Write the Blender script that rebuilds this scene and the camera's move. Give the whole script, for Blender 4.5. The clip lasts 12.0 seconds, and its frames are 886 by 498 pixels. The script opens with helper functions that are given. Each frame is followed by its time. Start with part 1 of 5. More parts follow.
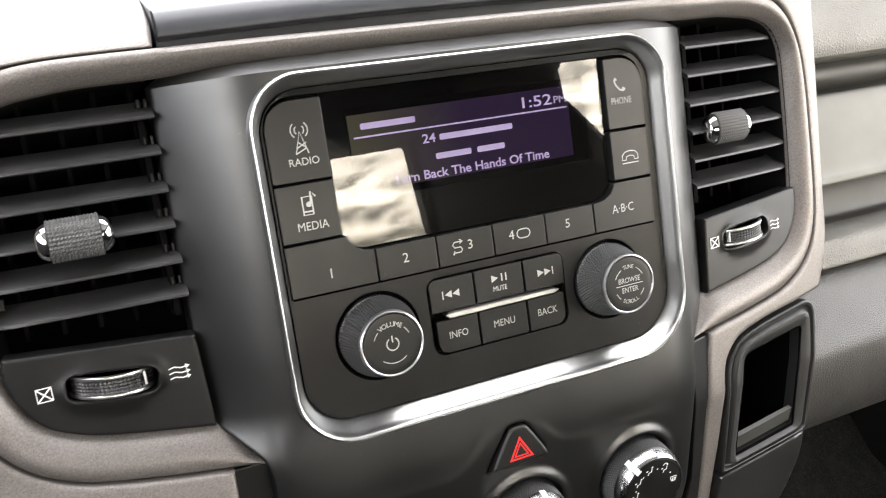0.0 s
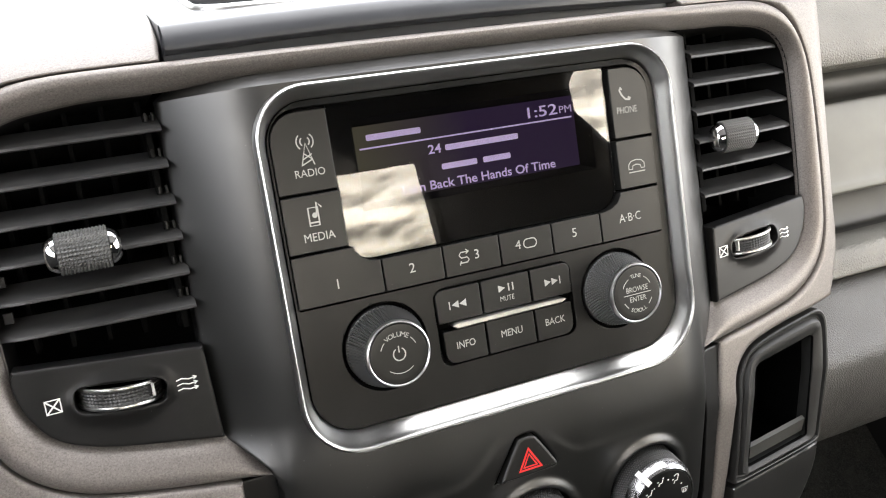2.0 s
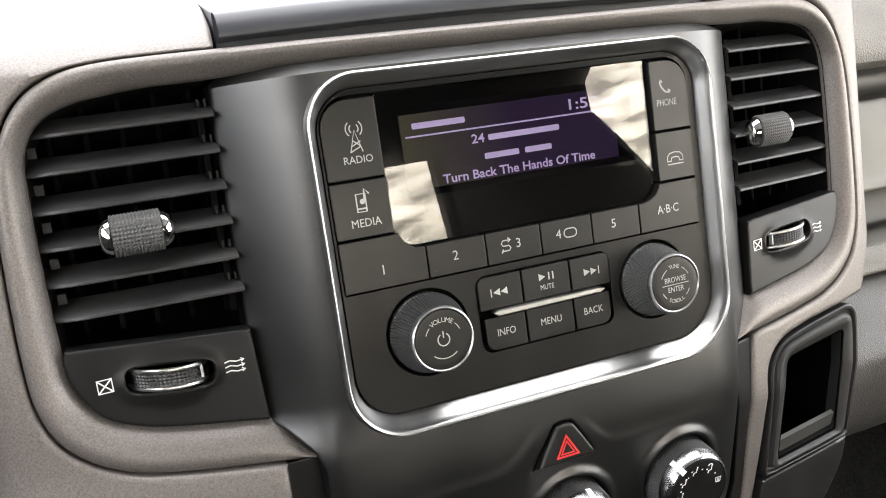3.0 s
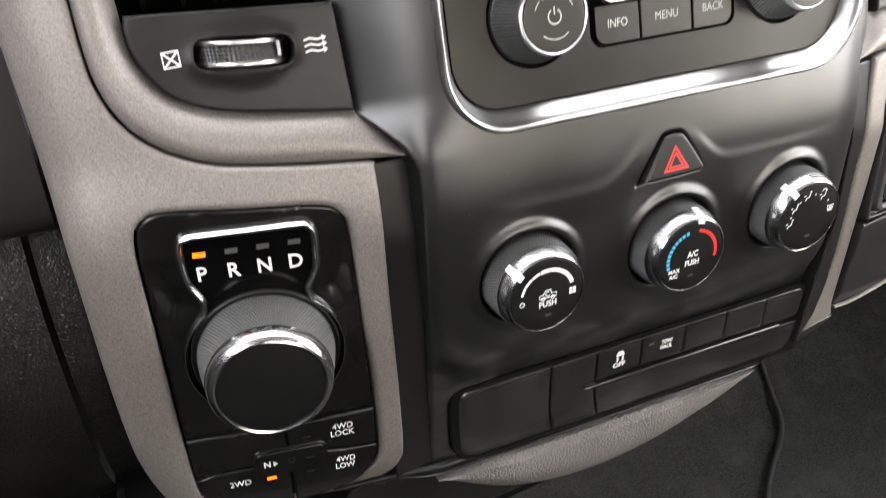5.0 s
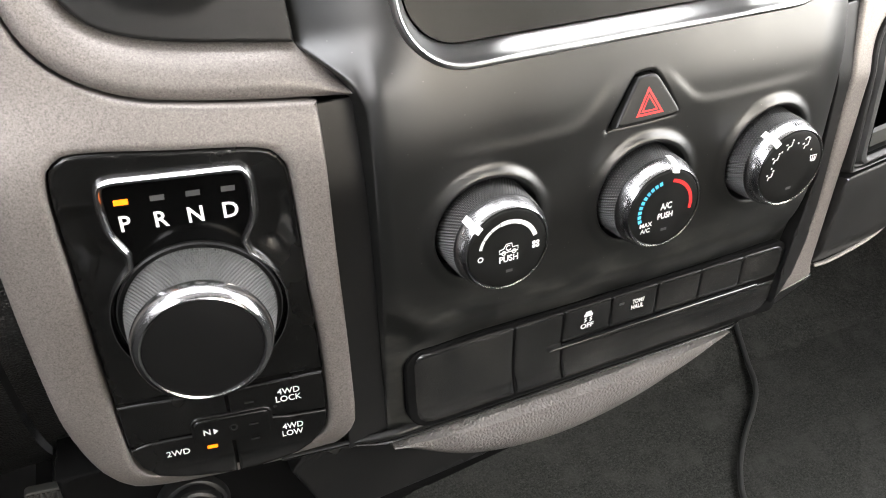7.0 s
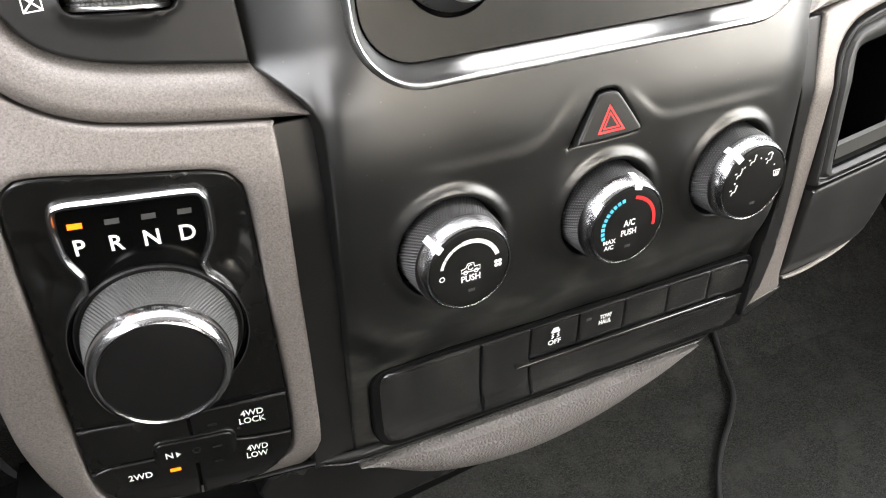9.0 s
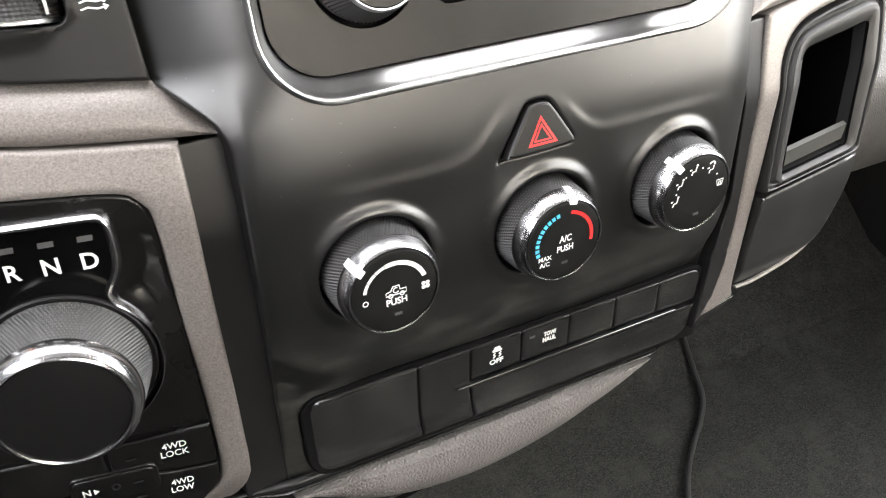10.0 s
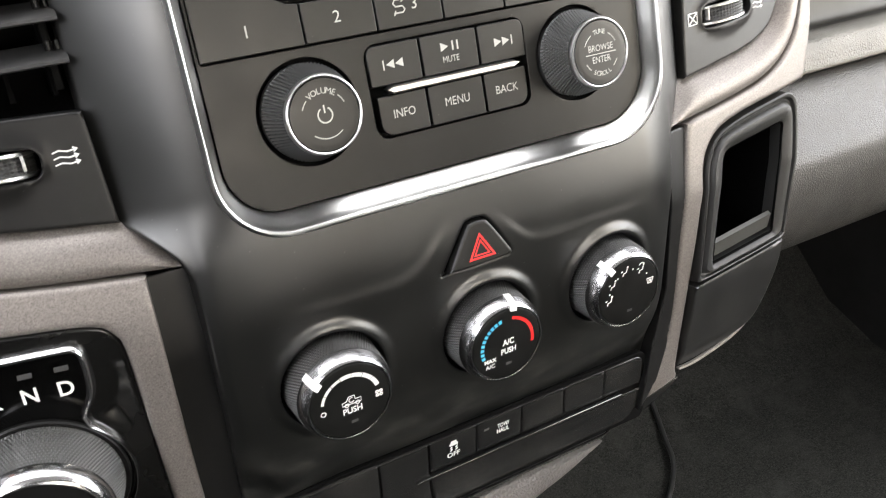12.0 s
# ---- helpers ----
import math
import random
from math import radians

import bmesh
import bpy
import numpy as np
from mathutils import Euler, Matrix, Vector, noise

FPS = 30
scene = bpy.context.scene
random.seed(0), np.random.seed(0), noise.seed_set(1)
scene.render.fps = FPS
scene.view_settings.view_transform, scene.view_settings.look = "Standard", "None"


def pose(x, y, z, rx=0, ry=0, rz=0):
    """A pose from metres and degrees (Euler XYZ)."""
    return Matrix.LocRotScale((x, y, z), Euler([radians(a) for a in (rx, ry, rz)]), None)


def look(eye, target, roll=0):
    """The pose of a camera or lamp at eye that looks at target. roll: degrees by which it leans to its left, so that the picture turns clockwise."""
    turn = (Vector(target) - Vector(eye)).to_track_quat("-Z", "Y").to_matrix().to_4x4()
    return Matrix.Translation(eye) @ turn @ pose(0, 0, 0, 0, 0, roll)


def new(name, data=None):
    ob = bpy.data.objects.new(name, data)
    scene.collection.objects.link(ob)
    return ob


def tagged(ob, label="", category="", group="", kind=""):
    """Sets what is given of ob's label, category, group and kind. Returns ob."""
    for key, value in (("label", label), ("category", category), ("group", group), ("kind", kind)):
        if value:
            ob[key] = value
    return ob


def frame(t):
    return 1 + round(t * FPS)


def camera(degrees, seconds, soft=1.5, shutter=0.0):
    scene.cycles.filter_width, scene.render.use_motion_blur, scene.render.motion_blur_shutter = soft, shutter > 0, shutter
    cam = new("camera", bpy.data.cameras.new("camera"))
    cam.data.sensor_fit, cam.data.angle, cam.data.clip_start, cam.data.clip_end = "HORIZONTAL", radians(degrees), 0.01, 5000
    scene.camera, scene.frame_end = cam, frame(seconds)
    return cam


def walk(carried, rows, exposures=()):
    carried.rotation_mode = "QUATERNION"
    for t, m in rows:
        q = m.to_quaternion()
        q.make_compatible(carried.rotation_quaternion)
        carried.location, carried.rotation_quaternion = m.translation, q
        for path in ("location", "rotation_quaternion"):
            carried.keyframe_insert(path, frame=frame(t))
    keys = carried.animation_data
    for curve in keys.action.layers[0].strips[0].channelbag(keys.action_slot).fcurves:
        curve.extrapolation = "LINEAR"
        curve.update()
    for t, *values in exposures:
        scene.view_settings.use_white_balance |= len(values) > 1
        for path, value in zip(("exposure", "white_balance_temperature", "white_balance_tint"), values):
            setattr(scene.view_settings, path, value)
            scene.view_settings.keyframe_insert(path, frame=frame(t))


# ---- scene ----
cam = camera(56.0, 12.0, soft=1.05, shutter=0.3)
LEAN = 20.0                                        # the console's face leans back by this many degrees
DASH = pose(0, 0, 0.66, -LEAN, 0, 0)               # console space (x right, y into the dash, z up its face) to the cab
PATH = [
    (0, (-0.18046, -0.37827, 0.08005), (0.19437, 0.53314, -0.08977), -8.010),
    (0.5, (-0.16779, -0.38038, 0.08301), (0.21580, 0.52940, -0.07561), -8.906),
    (1, (-0.16944, -0.38171, 0.08142), (0.21151, 0.53047, -0.06959), -8.943),
    (1.5, (-0.17388, -0.37967, 0.07783), (0.19838, 0.53636, -0.07156), -8.717),
    (2, (-0.17784, -0.38040, 0.07680), (0.18566, 0.53922, -0.07208), -8.592),
    (2.5, (-0.19621, -0.37823, 0.07360), (0.16011, 0.54418, -0.07535), -8.122),
    (2.7, (-0.19753, -0.37958, 0.07436), (0.15894, 0.54295, -0.07350), -7.923),
    (4.3, (-0.20999, -0.36851, 0.06519), (0.13128, 0.54852, -0.14117), -8.669),
    (4.4, (-0.21436, -0.36682, 0.05564), (0.11975, 0.54998, -0.16309), -8.855),
    (4.5, (-0.22473, -0.36148, 0.04298), (0.11465, 0.54977, -0.19036), -8.486),
    (5, (-0.23610, -0.33295, -0.00096), (0.07619, 0.56212, -0.31928), -7.852),
    (5.5, (-0.23307, -0.31479, -0.01882), (0.07333, 0.57015, -0.36953), -7.242),
    (6, (-0.23088, -0.31352, -0.02039), (0.07948, 0.56726, -0.37804), -7.027),
    (6.5, (-0.22367, -0.31234, -0.01977), (0.09409, 0.56532, -0.37857), -7.036),
    (7, (-0.21706, -0.31050, -0.01933), (0.10850, 0.56426, -0.37822), -7.252),
    (8.8, (-0.20759, -0.31193, -0.01602), (0.12876, 0.56023, -0.37126), -7.479),
    (9, (-0.20550, -0.31101, -0.01583), (0.13701, 0.55904, -0.37039), -7.415),
    (9.5, (-0.19511, -0.30713, -0.01828), (0.15568, 0.55893, -0.37450), -7.533),
    (10, (-0.17552, -0.30347, -0.01699), (0.18441, 0.55846, -0.37410), -8.138),
    (10.5, (-0.17027, -0.30363, -0.01556), (0.19694, 0.55581, -0.37126), -8.302),
    (11, (-0.17092, -0.30550, -0.01388), (0.20260, 0.55537, -0.35940), -8.261),
    (11.5, (-0.17302, -0.32308, 0.00222), (0.20590, 0.54568, -0.31665), -8.606),
    (12, (-0.16806, -0.33180, 0.01318), (0.23049, 0.53647, -0.28222), -9.760),
]
walk(cam, [(t, DASH @ look(eye, target, roll)) for t, eye, target, roll in PATH],
     exposures=[(0.0, -0.40), (0.5, -0.62), (2.7, -0.62), (4.4, -0.72), (5.0, -0.06), (5.5, 0.28), (7.2, 0.30), (10.5, 0.28), (11.0, 0.28), (11.5, 0.15), (12.0, -0.18)])

# ---- world and light ----
SKYLIGHT = 0.80
world = bpy.data.worlds.new("sky")
scene.world = world
world.use_nodes = True
wt = world.node_tree
wt.nodes.clear()


def wn(kind, **values):
    n = wt.nodes.new(kind)
    for k, v in values.items():
        n.inputs[k].default_value = v
    return n


sky = wn("ShaderNodeTexSky")
sky.sky_type, sky.sun_disc, sky.sun_elevation, sky.sun_rotation = "NISHITA", False, radians(16), radians(200)
coord = wn("ShaderNodeTexCoord")
stretch = wn("ShaderNodeMapping", Scale=(1.0, 1.0, 3.2))
cloud = wn("ShaderNodeTexNoise", Scale=15.0, Detail=8.0, Roughness=0.6)
ramp = wn("ShaderNodeValToRGB")
ramp.color_ramp.elements[0].position, ramp.color_ramp.elements[0].color = 0.40, (0.34, 0.322, 0.306, 1)
ramp.color_ramp.elements[1].position, ramp.color_ramp.elements[1].color = 0.62, (1.55, 1.47, 1.38, 1)
mixc = wn("ShaderNodeMix")
mixc.data_type, mixc.blend_type = "RGBA", "MULTIPLY"
mixc.inputs["Factor"].default_value = 1.0
veil = wn("ShaderNodeMix")
veil.data_type = "RGBA"
veil.inputs["Factor"].default_value = 0.72
veil.inputs[7].default_value = (6.6, 6.75, 7.1, 1)
back = wn("ShaderNodeBackground", Strength=SKYLIGHT)
wout = wn("ShaderNodeOutputWorld")
wt.links.new(coord.outputs["Generated"], stretch.inputs["Vector"])
wt.links.new(stretch.outputs["Vector"], cloud.inputs["Vector"])
wt.links.new(cloud.outputs["Fac"], ramp.inputs["Fac"])
wt.links.new(sky.outputs["Color"], veil.inputs[6])
wt.links.new(veil.outputs[2], mixc.inputs[6])
wt.links.new(ramp.outputs["Color"], mixc.inputs[7])
# the sky is brightest round the low sun, behind and to the right
toward = wn("ShaderNodeVectorMath")
toward.operation = "DOT_PRODUCT"
toward.inputs[1].default_value = Vector((0.45, -0.85, 0.28)).normalized()
gain = wn("ShaderNodeMapRange")
gain.interpolation_type = "SMOOTHSTEP"
for i, v in enumerate((-0.3, 1.0, 2.80, 3.1)):
    gain.inputs[i + 1].default_value = v
# a bank of darker cloud lies low on the horizon behind
height = wn("ShaderNodeSeparateXYZ")
bank = wn("ShaderNodeMapRange")
bank.interpolation_type = "SMOOTHSTEP"
for i, v in enumerate((0.17, 0.255, 0.40, 1.0)):
    bank.inputs[i + 1].default_value = v
ragged = wn("ShaderNodeMath")
ragged.operation = "MULTIPLY_ADD"
ragged.inputs[1].default_value = 0.13
both = wn("ShaderNodeMath")
both.operation = "MULTIPLY"
wt.links.new(coord.outputs["Generated"], height.inputs[0])
wt.links.new(cloud.outputs["Fac"], ragged.inputs[0])
shifted = wn("ShaderNodeMath")
shifted.operation = "SUBTRACT"
shifted.inputs[1].default_value = 0.065
wt.links.new(height.outputs[2], ragged.inputs[2])
wt.links.new(ragged.outputs[0], shifted.inputs[0])
wt.links.new(shifted.outputs[0], bank.inputs[0])
rear = wn("ShaderNodeMapRange")
rear.interpolation_type = "SMOOTHSTEP"
for i, v in enumerate((-0.90, -0.70, 1.0, 0.0)):
    rear.inputs[i + 1].default_value = v
less = wn("ShaderNodeMath")
less.operation = "SUBTRACT"
less.inputs[1].default_value = 1.0
only = wn("ShaderNodeMath")
only.operation = "MULTIPLY_ADD"
only.inputs[2].default_value = 1.0
wt.links.new(height.outputs[1], rear.inputs[0])
wt.links.new(bank.outputs[0], less.inputs[0])
wt.links.new(less.outputs[0], only.inputs[0])
wt.links.new(rear.outputs[0], only.inputs[1])
wt.links.new(only.outputs[0], both.inputs[0])
# the clouds are cream coloured near the sun
cream = wn("ShaderNodeMix")
cream.data_type = "RGBA"
cream.inputs[6].default_value, cream.inputs[7].default_value = (1, 1, 1, 1), (1.60, 1.42, 1.14, 1)
near = wn("ShaderNodeMapRange")
near.interpolation_type = "SMOOTHSTEP"
for i, v in enumerate((0.90, 0.985, 0.0, 1.0)):
    near.inputs[i + 1].default_value = v
tint = wn("ShaderNodeMix")
tint.data_type, tint.blend_type = "RGBA", "MULTIPLY"
tint.inputs["Factor"].default_value = 1.0
wt.links.new(toward.outputs["Value"], near.inputs[0])
wt.links.new(near.outputs[0], cream.inputs["Factor"])
wt.links.new(mixc.outputs[2], tint.inputs[6])
wt.links.new(cream.outputs[2], tint.inputs[7])
lit = wn("ShaderNodeVectorMath")
lit.operation = "SCALE"
wt.links.new(coord.outputs["Generated"], toward.inputs[0])
wt.links.new(toward.outputs["Value"], gain.inputs[0])
wt.links.new(tint.outputs[2], lit.inputs[0])
wt.links.new(gain.outputs[0], both.inputs[1])
wt.links.new(both.outputs[0], lit.inputs["Scale"])
wt.links.new(lit.outputs[0], back.inputs["Color"])
wt.links.new(back.outputs["Background"], wout.inputs["Surface"])

sun = new("sun", bpy.data.lights.new("sun", "SUN"))
sun.data.energy, sun.data.angle, sun.data.color = 1.0, radians(12), (1.0, 0.97, 0.93)
sun.matrix_world = look((0, 0, 5), (-0.6, 3.0, 3.6))

# ---- materials ----


class Mat:
    """A small builder round a Principled material."""

    def __init__(self, name, color, rough=0.5, metal=0.0, coat=0.0, spec=0.5):
        self.m = bpy.data.materials.new(name)
        self.m.use_nodes = True
        self.t = self.m.node_tree
        self.p = self.t.nodes["Principled BSDF"]
        self.p.inputs["Base Color"].default_value = (*color, 1)
        self.p.inputs["Roughness"].default_value = rough
        self.p.inputs["Metallic"].default_value = metal
        self.p.inputs["Coat Weight"].default_value = coat
        self.p.inputs["Coat Roughness"].default_value = 0.08
        self.p.inputs["Specular IOR Level"].default_value = spec
        self.obj = self.node("ShaderNodeTexCoord").outputs["Object"]
        self.height = None

    def node(self, kind, **values):
        n = self.t.nodes.new(kind)
        for k, v in values.items():
            n.inputs[k].default_value = v
        return n

    def link(self, a, b):
        self.t.links.new(a, b)

    def noise(self, scale, detail=3.0, rough=0.5):
        n = self.node("ShaderNodeTexNoise", Scale=scale, Detail=detail, Roughness=rough)
        self.link(self.obj, n.inputs["Vector"])
        return n.outputs["Fac"]

    def voronoi(self, scale, feature="F1"):
        n = self.node("ShaderNodeTexVoronoi", Scale=scale)
        n.feature = feature
        self.link(self.obj, n.inputs["Vector"])
        return n.outputs["Distance"]

    def remap(self, fac, a, b, c, d):
        n = self.node("ShaderNodeMapRange")
        for i, v in enumerate((a, b, c, d)):
            n.inputs[i + 1].default_value = v
        self.link(fac, n.inputs[0])
        return n.outputs[0]

    def mix_color(self, fac, a, b):
        n = self.node("ShaderNodeMix")
        n.data_type = "RGBA"
        self.link(fac, n.inputs["Factor"])
        for socket, v in ((n.inputs[6], a), (n.inputs[7], b)):
            if isinstance(v, tuple):
                socket.default_value = (*v, 1)
            else:
                self.link(v, socket)
        return n.outputs[2]

    def color(self, out):
        self.link(out, self.p.inputs["Base Color"])
        return self

    def rough(self, out):
        self.link(out, self.p.inputs["Roughness"])
        return self

    def bump(self, fac, strength, distance):
        n = self.node("ShaderNodeBump", Strength=strength, Distance=distance)
        self.link(fac, n.inputs["Height"])
        if self.height:
            self.link(self.height, n.inputs["Normal"])
        self.height = n.outputs["Normal"]
        self.link(self.height, self.p.inputs["Normal"])
        return self


def plastic(name, color, rough, grain=0.0, grain_scale=2500, dust=0.0, spec=0.5):
    k = Mat(name, color, rough, spec=spec)
    big = k.noise(22, 4)
    lighter = tuple(c * 1.2 + 0.001 for c in color)
    base = k.mix_color(k.remap(big, 0.35, 0.7, 0, 1), color, lighter)
    if dust:
        specks = k.remap(k.voronoi(420), 0.04, 0.07, 1, 0)
        film = k.remap(k.noise(35, 4, 0.6), 0.45, 0.80, 0, dust * 0.4)
        base = k.mix_color(film, base, (0.20, 0.19, 0.17))
        few = k.remap(k.noise(160, 1), 0.66, 0.70, 0, 0.5)
        both = k.node("ShaderNodeMath")
        both.operation = "MULTIPLY"
        k.link(specks, both.inputs[0])
        k.link(few, both.inputs[1])
        base = k.mix_color(both.outputs[0], base, (0.45, 0.44, 0.42))
    k.color(base)
    k.rough(k.remap(k.noise(40, 3, 0.5), 0.25, 0.75, rough - 0.04, rough + 0.05))
    if grain:
        k.bump(k.noise(grain_scale, 2), grain, 0.0002)
    return k.m


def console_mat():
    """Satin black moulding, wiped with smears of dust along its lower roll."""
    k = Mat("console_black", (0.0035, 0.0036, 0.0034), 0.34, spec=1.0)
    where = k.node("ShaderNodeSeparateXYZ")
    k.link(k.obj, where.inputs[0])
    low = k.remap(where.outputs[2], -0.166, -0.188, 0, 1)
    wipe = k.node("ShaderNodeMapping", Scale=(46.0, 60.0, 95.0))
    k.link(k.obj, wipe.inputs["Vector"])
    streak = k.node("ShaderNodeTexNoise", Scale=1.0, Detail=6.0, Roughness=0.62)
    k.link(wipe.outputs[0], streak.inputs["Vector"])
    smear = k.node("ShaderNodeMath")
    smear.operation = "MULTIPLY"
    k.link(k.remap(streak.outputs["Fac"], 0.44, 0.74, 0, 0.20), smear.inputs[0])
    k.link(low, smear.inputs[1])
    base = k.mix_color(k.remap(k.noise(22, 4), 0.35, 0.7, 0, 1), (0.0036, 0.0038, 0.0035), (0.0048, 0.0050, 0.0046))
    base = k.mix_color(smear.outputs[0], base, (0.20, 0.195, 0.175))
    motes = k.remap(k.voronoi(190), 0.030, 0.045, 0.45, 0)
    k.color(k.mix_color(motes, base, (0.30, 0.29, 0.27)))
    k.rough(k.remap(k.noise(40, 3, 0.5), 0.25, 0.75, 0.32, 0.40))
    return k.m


def leather(name, color, rough, scale=420, depth=0.5, spec=0.5):
    k = Mat(name, color, rough, spec=spec)
    cells = k.voronoi(scale, "DISTANCE_TO_EDGE")
    k.color(k.mix_color(k.remap(k.noise(30, 5), 0.3, 0.7, 0, 1), tuple(c * 0.85 for c in color), tuple(c * 1.15 for c in color)))
    k.rough(k.remap(k.noise(60, 4), 0.3, 0.7, rough - 0.07, rough + 0.07))
    k.bump(k.remap(cells, 0.0, 0.42, 0, 1), depth, 0.0011)
    k.bump(k.noise(scale * 2.2, 3), depth * 0.15, 0.0003)
    return k.m


def metal_paint():
    k = Mat("silver_paint", (0.40, 0.36, 0.325), 0.42, metal=0.35, coat=0.0)
    flake = k.noise(1150, 4, 0.8)
    cloud = k.noise(600, 3)
    a = k.mix_color(k.remap(flake, 0.34, 0.66, 0, 1), (0.100, 0.0905, 0.0835), (0.262, 0.239, 0.222))
    b = k.mix_color(k.remap(cloud, 0.35, 0.7, 0, 0.35), a, (0.194, 0.177, 0.165))
    k.color(b)
    k.rough(k.remap(flake, 0.3, 0.7, 0.36, 0.52))
    k.bump(flake, 0.24, 0.0002)
    return k.m


def chrome(name, color, rough):
    k = Mat(name, color, rough, metal=1.0)
    k.rough(k.remap(k.noise(140, 4), 0.3, 0.7, max(0.02, rough - 0.015), rough + 0.02))
    return k.m


def carpet_mat():
    """Cut pile: fine fibre, tufts that lie in different directions, and trodden lighter patches."""
    k = Mat("carpet", (0.03, 0.03, 0.03), 0.95, spec=0.1)
    fibre = k.noise(460, 4, 0.85)
    tuft = k.noise(170, 4, 0.7)
    lay = k.noise(26, 4, 0.6)
    a = k.mix_color(k.remap(fibre, 0.32, 0.68, 0, 1), (0.005, 0.0052, 0.0047), (0.086, 0.0865, 0.079))
    b = k.mix_color(k.remap(tuft, 0.35, 0.68, 0, 0.6), a, (0.0145, 0.0147, 0.0135))
    c = k.mix_color(k.remap(lay, 0.48, 0.72, 0, 0.55), b, (0.068, 0.068, 0.062))
    lint = k.remap(k.voronoi(150), 0.05, 0.09, 0.35, 0)
    k.color(k.mix_color(lint, c, (0.16, 0.155, 0.14)))
    k.bump(tuft, 0.8, 0.003)
    k.bump(fibre, 0.6, 0.0012)
    return k.m


def glow(name, color, strength):
    k = Mat(name, color, 0.4)
    k.p.inputs["Emission Color"].default_value = (*color, 1)
    k.p.inputs["Emission Strength"].default_value = strength
    return k.m


def lcd_mat():
    k = Mat("lcd", (0.001, 0.001, 0.001), 0.6, spec=0.05)
    sep = k.node("ShaderNodeSeparateXYZ")
    k.link(k.obj, sep.inputs[0])
    # the olive reflection and viewing-angle tint at the left are painted into the glow
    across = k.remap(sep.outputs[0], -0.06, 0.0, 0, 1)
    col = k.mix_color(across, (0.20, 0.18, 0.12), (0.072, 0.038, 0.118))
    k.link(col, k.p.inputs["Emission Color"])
    k.p.inputs["Emission Strength"].default_value = 0.45
    return k.m


def clear_mat():
    m = bpy.data.materials.new("clear_plastic")
    m.use_nodes = True
    t = m.node_tree
    t.nodes.clear()
    out, mixer = t.nodes.new("ShaderNodeOutputMaterial"), t.nodes.new("ShaderNodeMixShader")
    clear, gloss = t.nodes.new("ShaderNodeBsdfTransparent"), t.nodes.new("ShaderNodeBsdfGlossy")
    fres = t.nodes.new("ShaderNodeFresnel")
    fres.inputs["IOR"].default_value = 1.5
    gloss.inputs["Roughness"].default_value = 0.015
    clear.inputs["Color"].default_value = (0.9, 0.9, 0.9, 1)
    t.links.new(fres.outputs[0], mixer.inputs[0])
    t.links.new(clear.outputs[0], mixer.inputs[1])
    t.links.new(gloss.outputs[0], mixer.inputs[2])
    t.links.new(mixer.outputs[0], out.inputs["Surface"])
    return m


SILVER = metal_paint()
BLACK = plastic("satin_black", (0.009, 0.009, 0.009), 0.36, grain=0.08, grain_scale=3000, dust=0.06, spec=0.29)
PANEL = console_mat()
STRIP = plastic("switch_black", (0.0095, 0.0095, 0.0094), 0.21, dust=0.24, spec=0.85)
RADIO = plastic("radio_black", (0.0050, 0.0051, 0.0048), 0.34, dust=0.04, spec=0.30)
KEY = plastic("key_black", (0.0054, 0.0055, 0.0052), 0.34, dust=0.03, spec=0.40)
VENTBLACK = plastic("vent_black", (0.0195, 0.0195, 0.0197), 0.42, grain=0.2, grain_scale=1800, dust=0.2)
RUBBER = plastic("rubber", (0.007, 0.007, 0.007), 0.40, grain=0.1, spec=0.25)
DARKGRIP = plastic("dark_grip_black", (0.038, 0.038, 0.0375), 0.36, spec=0.55)
GRIP = plastic("grip_black", (0.058, 0.058, 0.057), 0.36, spec=0.6)
CAPBLACK = plastic("cap_black", (0.006, 0.006, 0.006), 0.36, spec=0.2)
# dark grey parts, and the painted shade of the two dash recesses
SHADEGREY = plastic("dark_grey_and_recess_shade", (0.035, 0.035, 0.032), 0.5, grain=0.2, grain_scale=900)
SELECT = plastic("selector_black", (0.0038, 0.0038, 0.0037), 0.25, dust=0.05, spec=0.50)
GLOSS = plastic("gloss_black", (0.0015, 0.0015, 0.0015), 0.10, spec=0.12)
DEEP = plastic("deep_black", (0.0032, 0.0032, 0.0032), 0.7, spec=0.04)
LIDBLACK = plastic("lid_black", (0.012, 0.012, 0.0118), 0.36, grain=0.08, grain_scale=3000, dust=0.06, spec=0.75)
POCKETBLACK = plastic("pocket_black", (0.020, 0.020, 0.0195), 0.48, grain=0.5, grain_scale=900, spec=0.4)
MATTE = plastic("matte_black", (0.007, 0.007, 0.007), 0.55, grain=0.3, grain_scale=1200, spec=0.25)
TRAYTRIM = plastic("graphite_trim", (0.036, 0.038, 0.043), 0.38, grain=0.05)
CHROME = chrome("chrome", (0.80, 0.80, 0.81), 0.06)
SOFTCHROME = chrome("soft_chrome", (0.60, 0.60, 0.61), 0.21)
DIMCHROME = chrome("dark_chrome", (0.43, 0.43, 0.44), 0.23)
SATIN = chrome("satin_chrome", (0.68, 0.68, 0.67), 0.30)
WHITE = plastic("white_print", (0.75, 0.75, 0.72), 0.5)
PRINT = plastic("light_grey_print", (0.37, 0.37, 0.355), 0.5)
DIM = plastic("grey_print", (0.42, 0.42, 0.40), 0.5)
RED = plastic("red_print", (0.62, 0.02, 0.02), 0.45)
BLUE = plastic("blue_print", (0.07, 0.42, 0.62), 0.45)
SMOKE = plastic("unlit_lamp", (0.06, 0.06, 0.06), 0.3)
KEYLAMP = plastic("unlit_key_lamp", (0.016, 0.016, 0.016), 0.3)
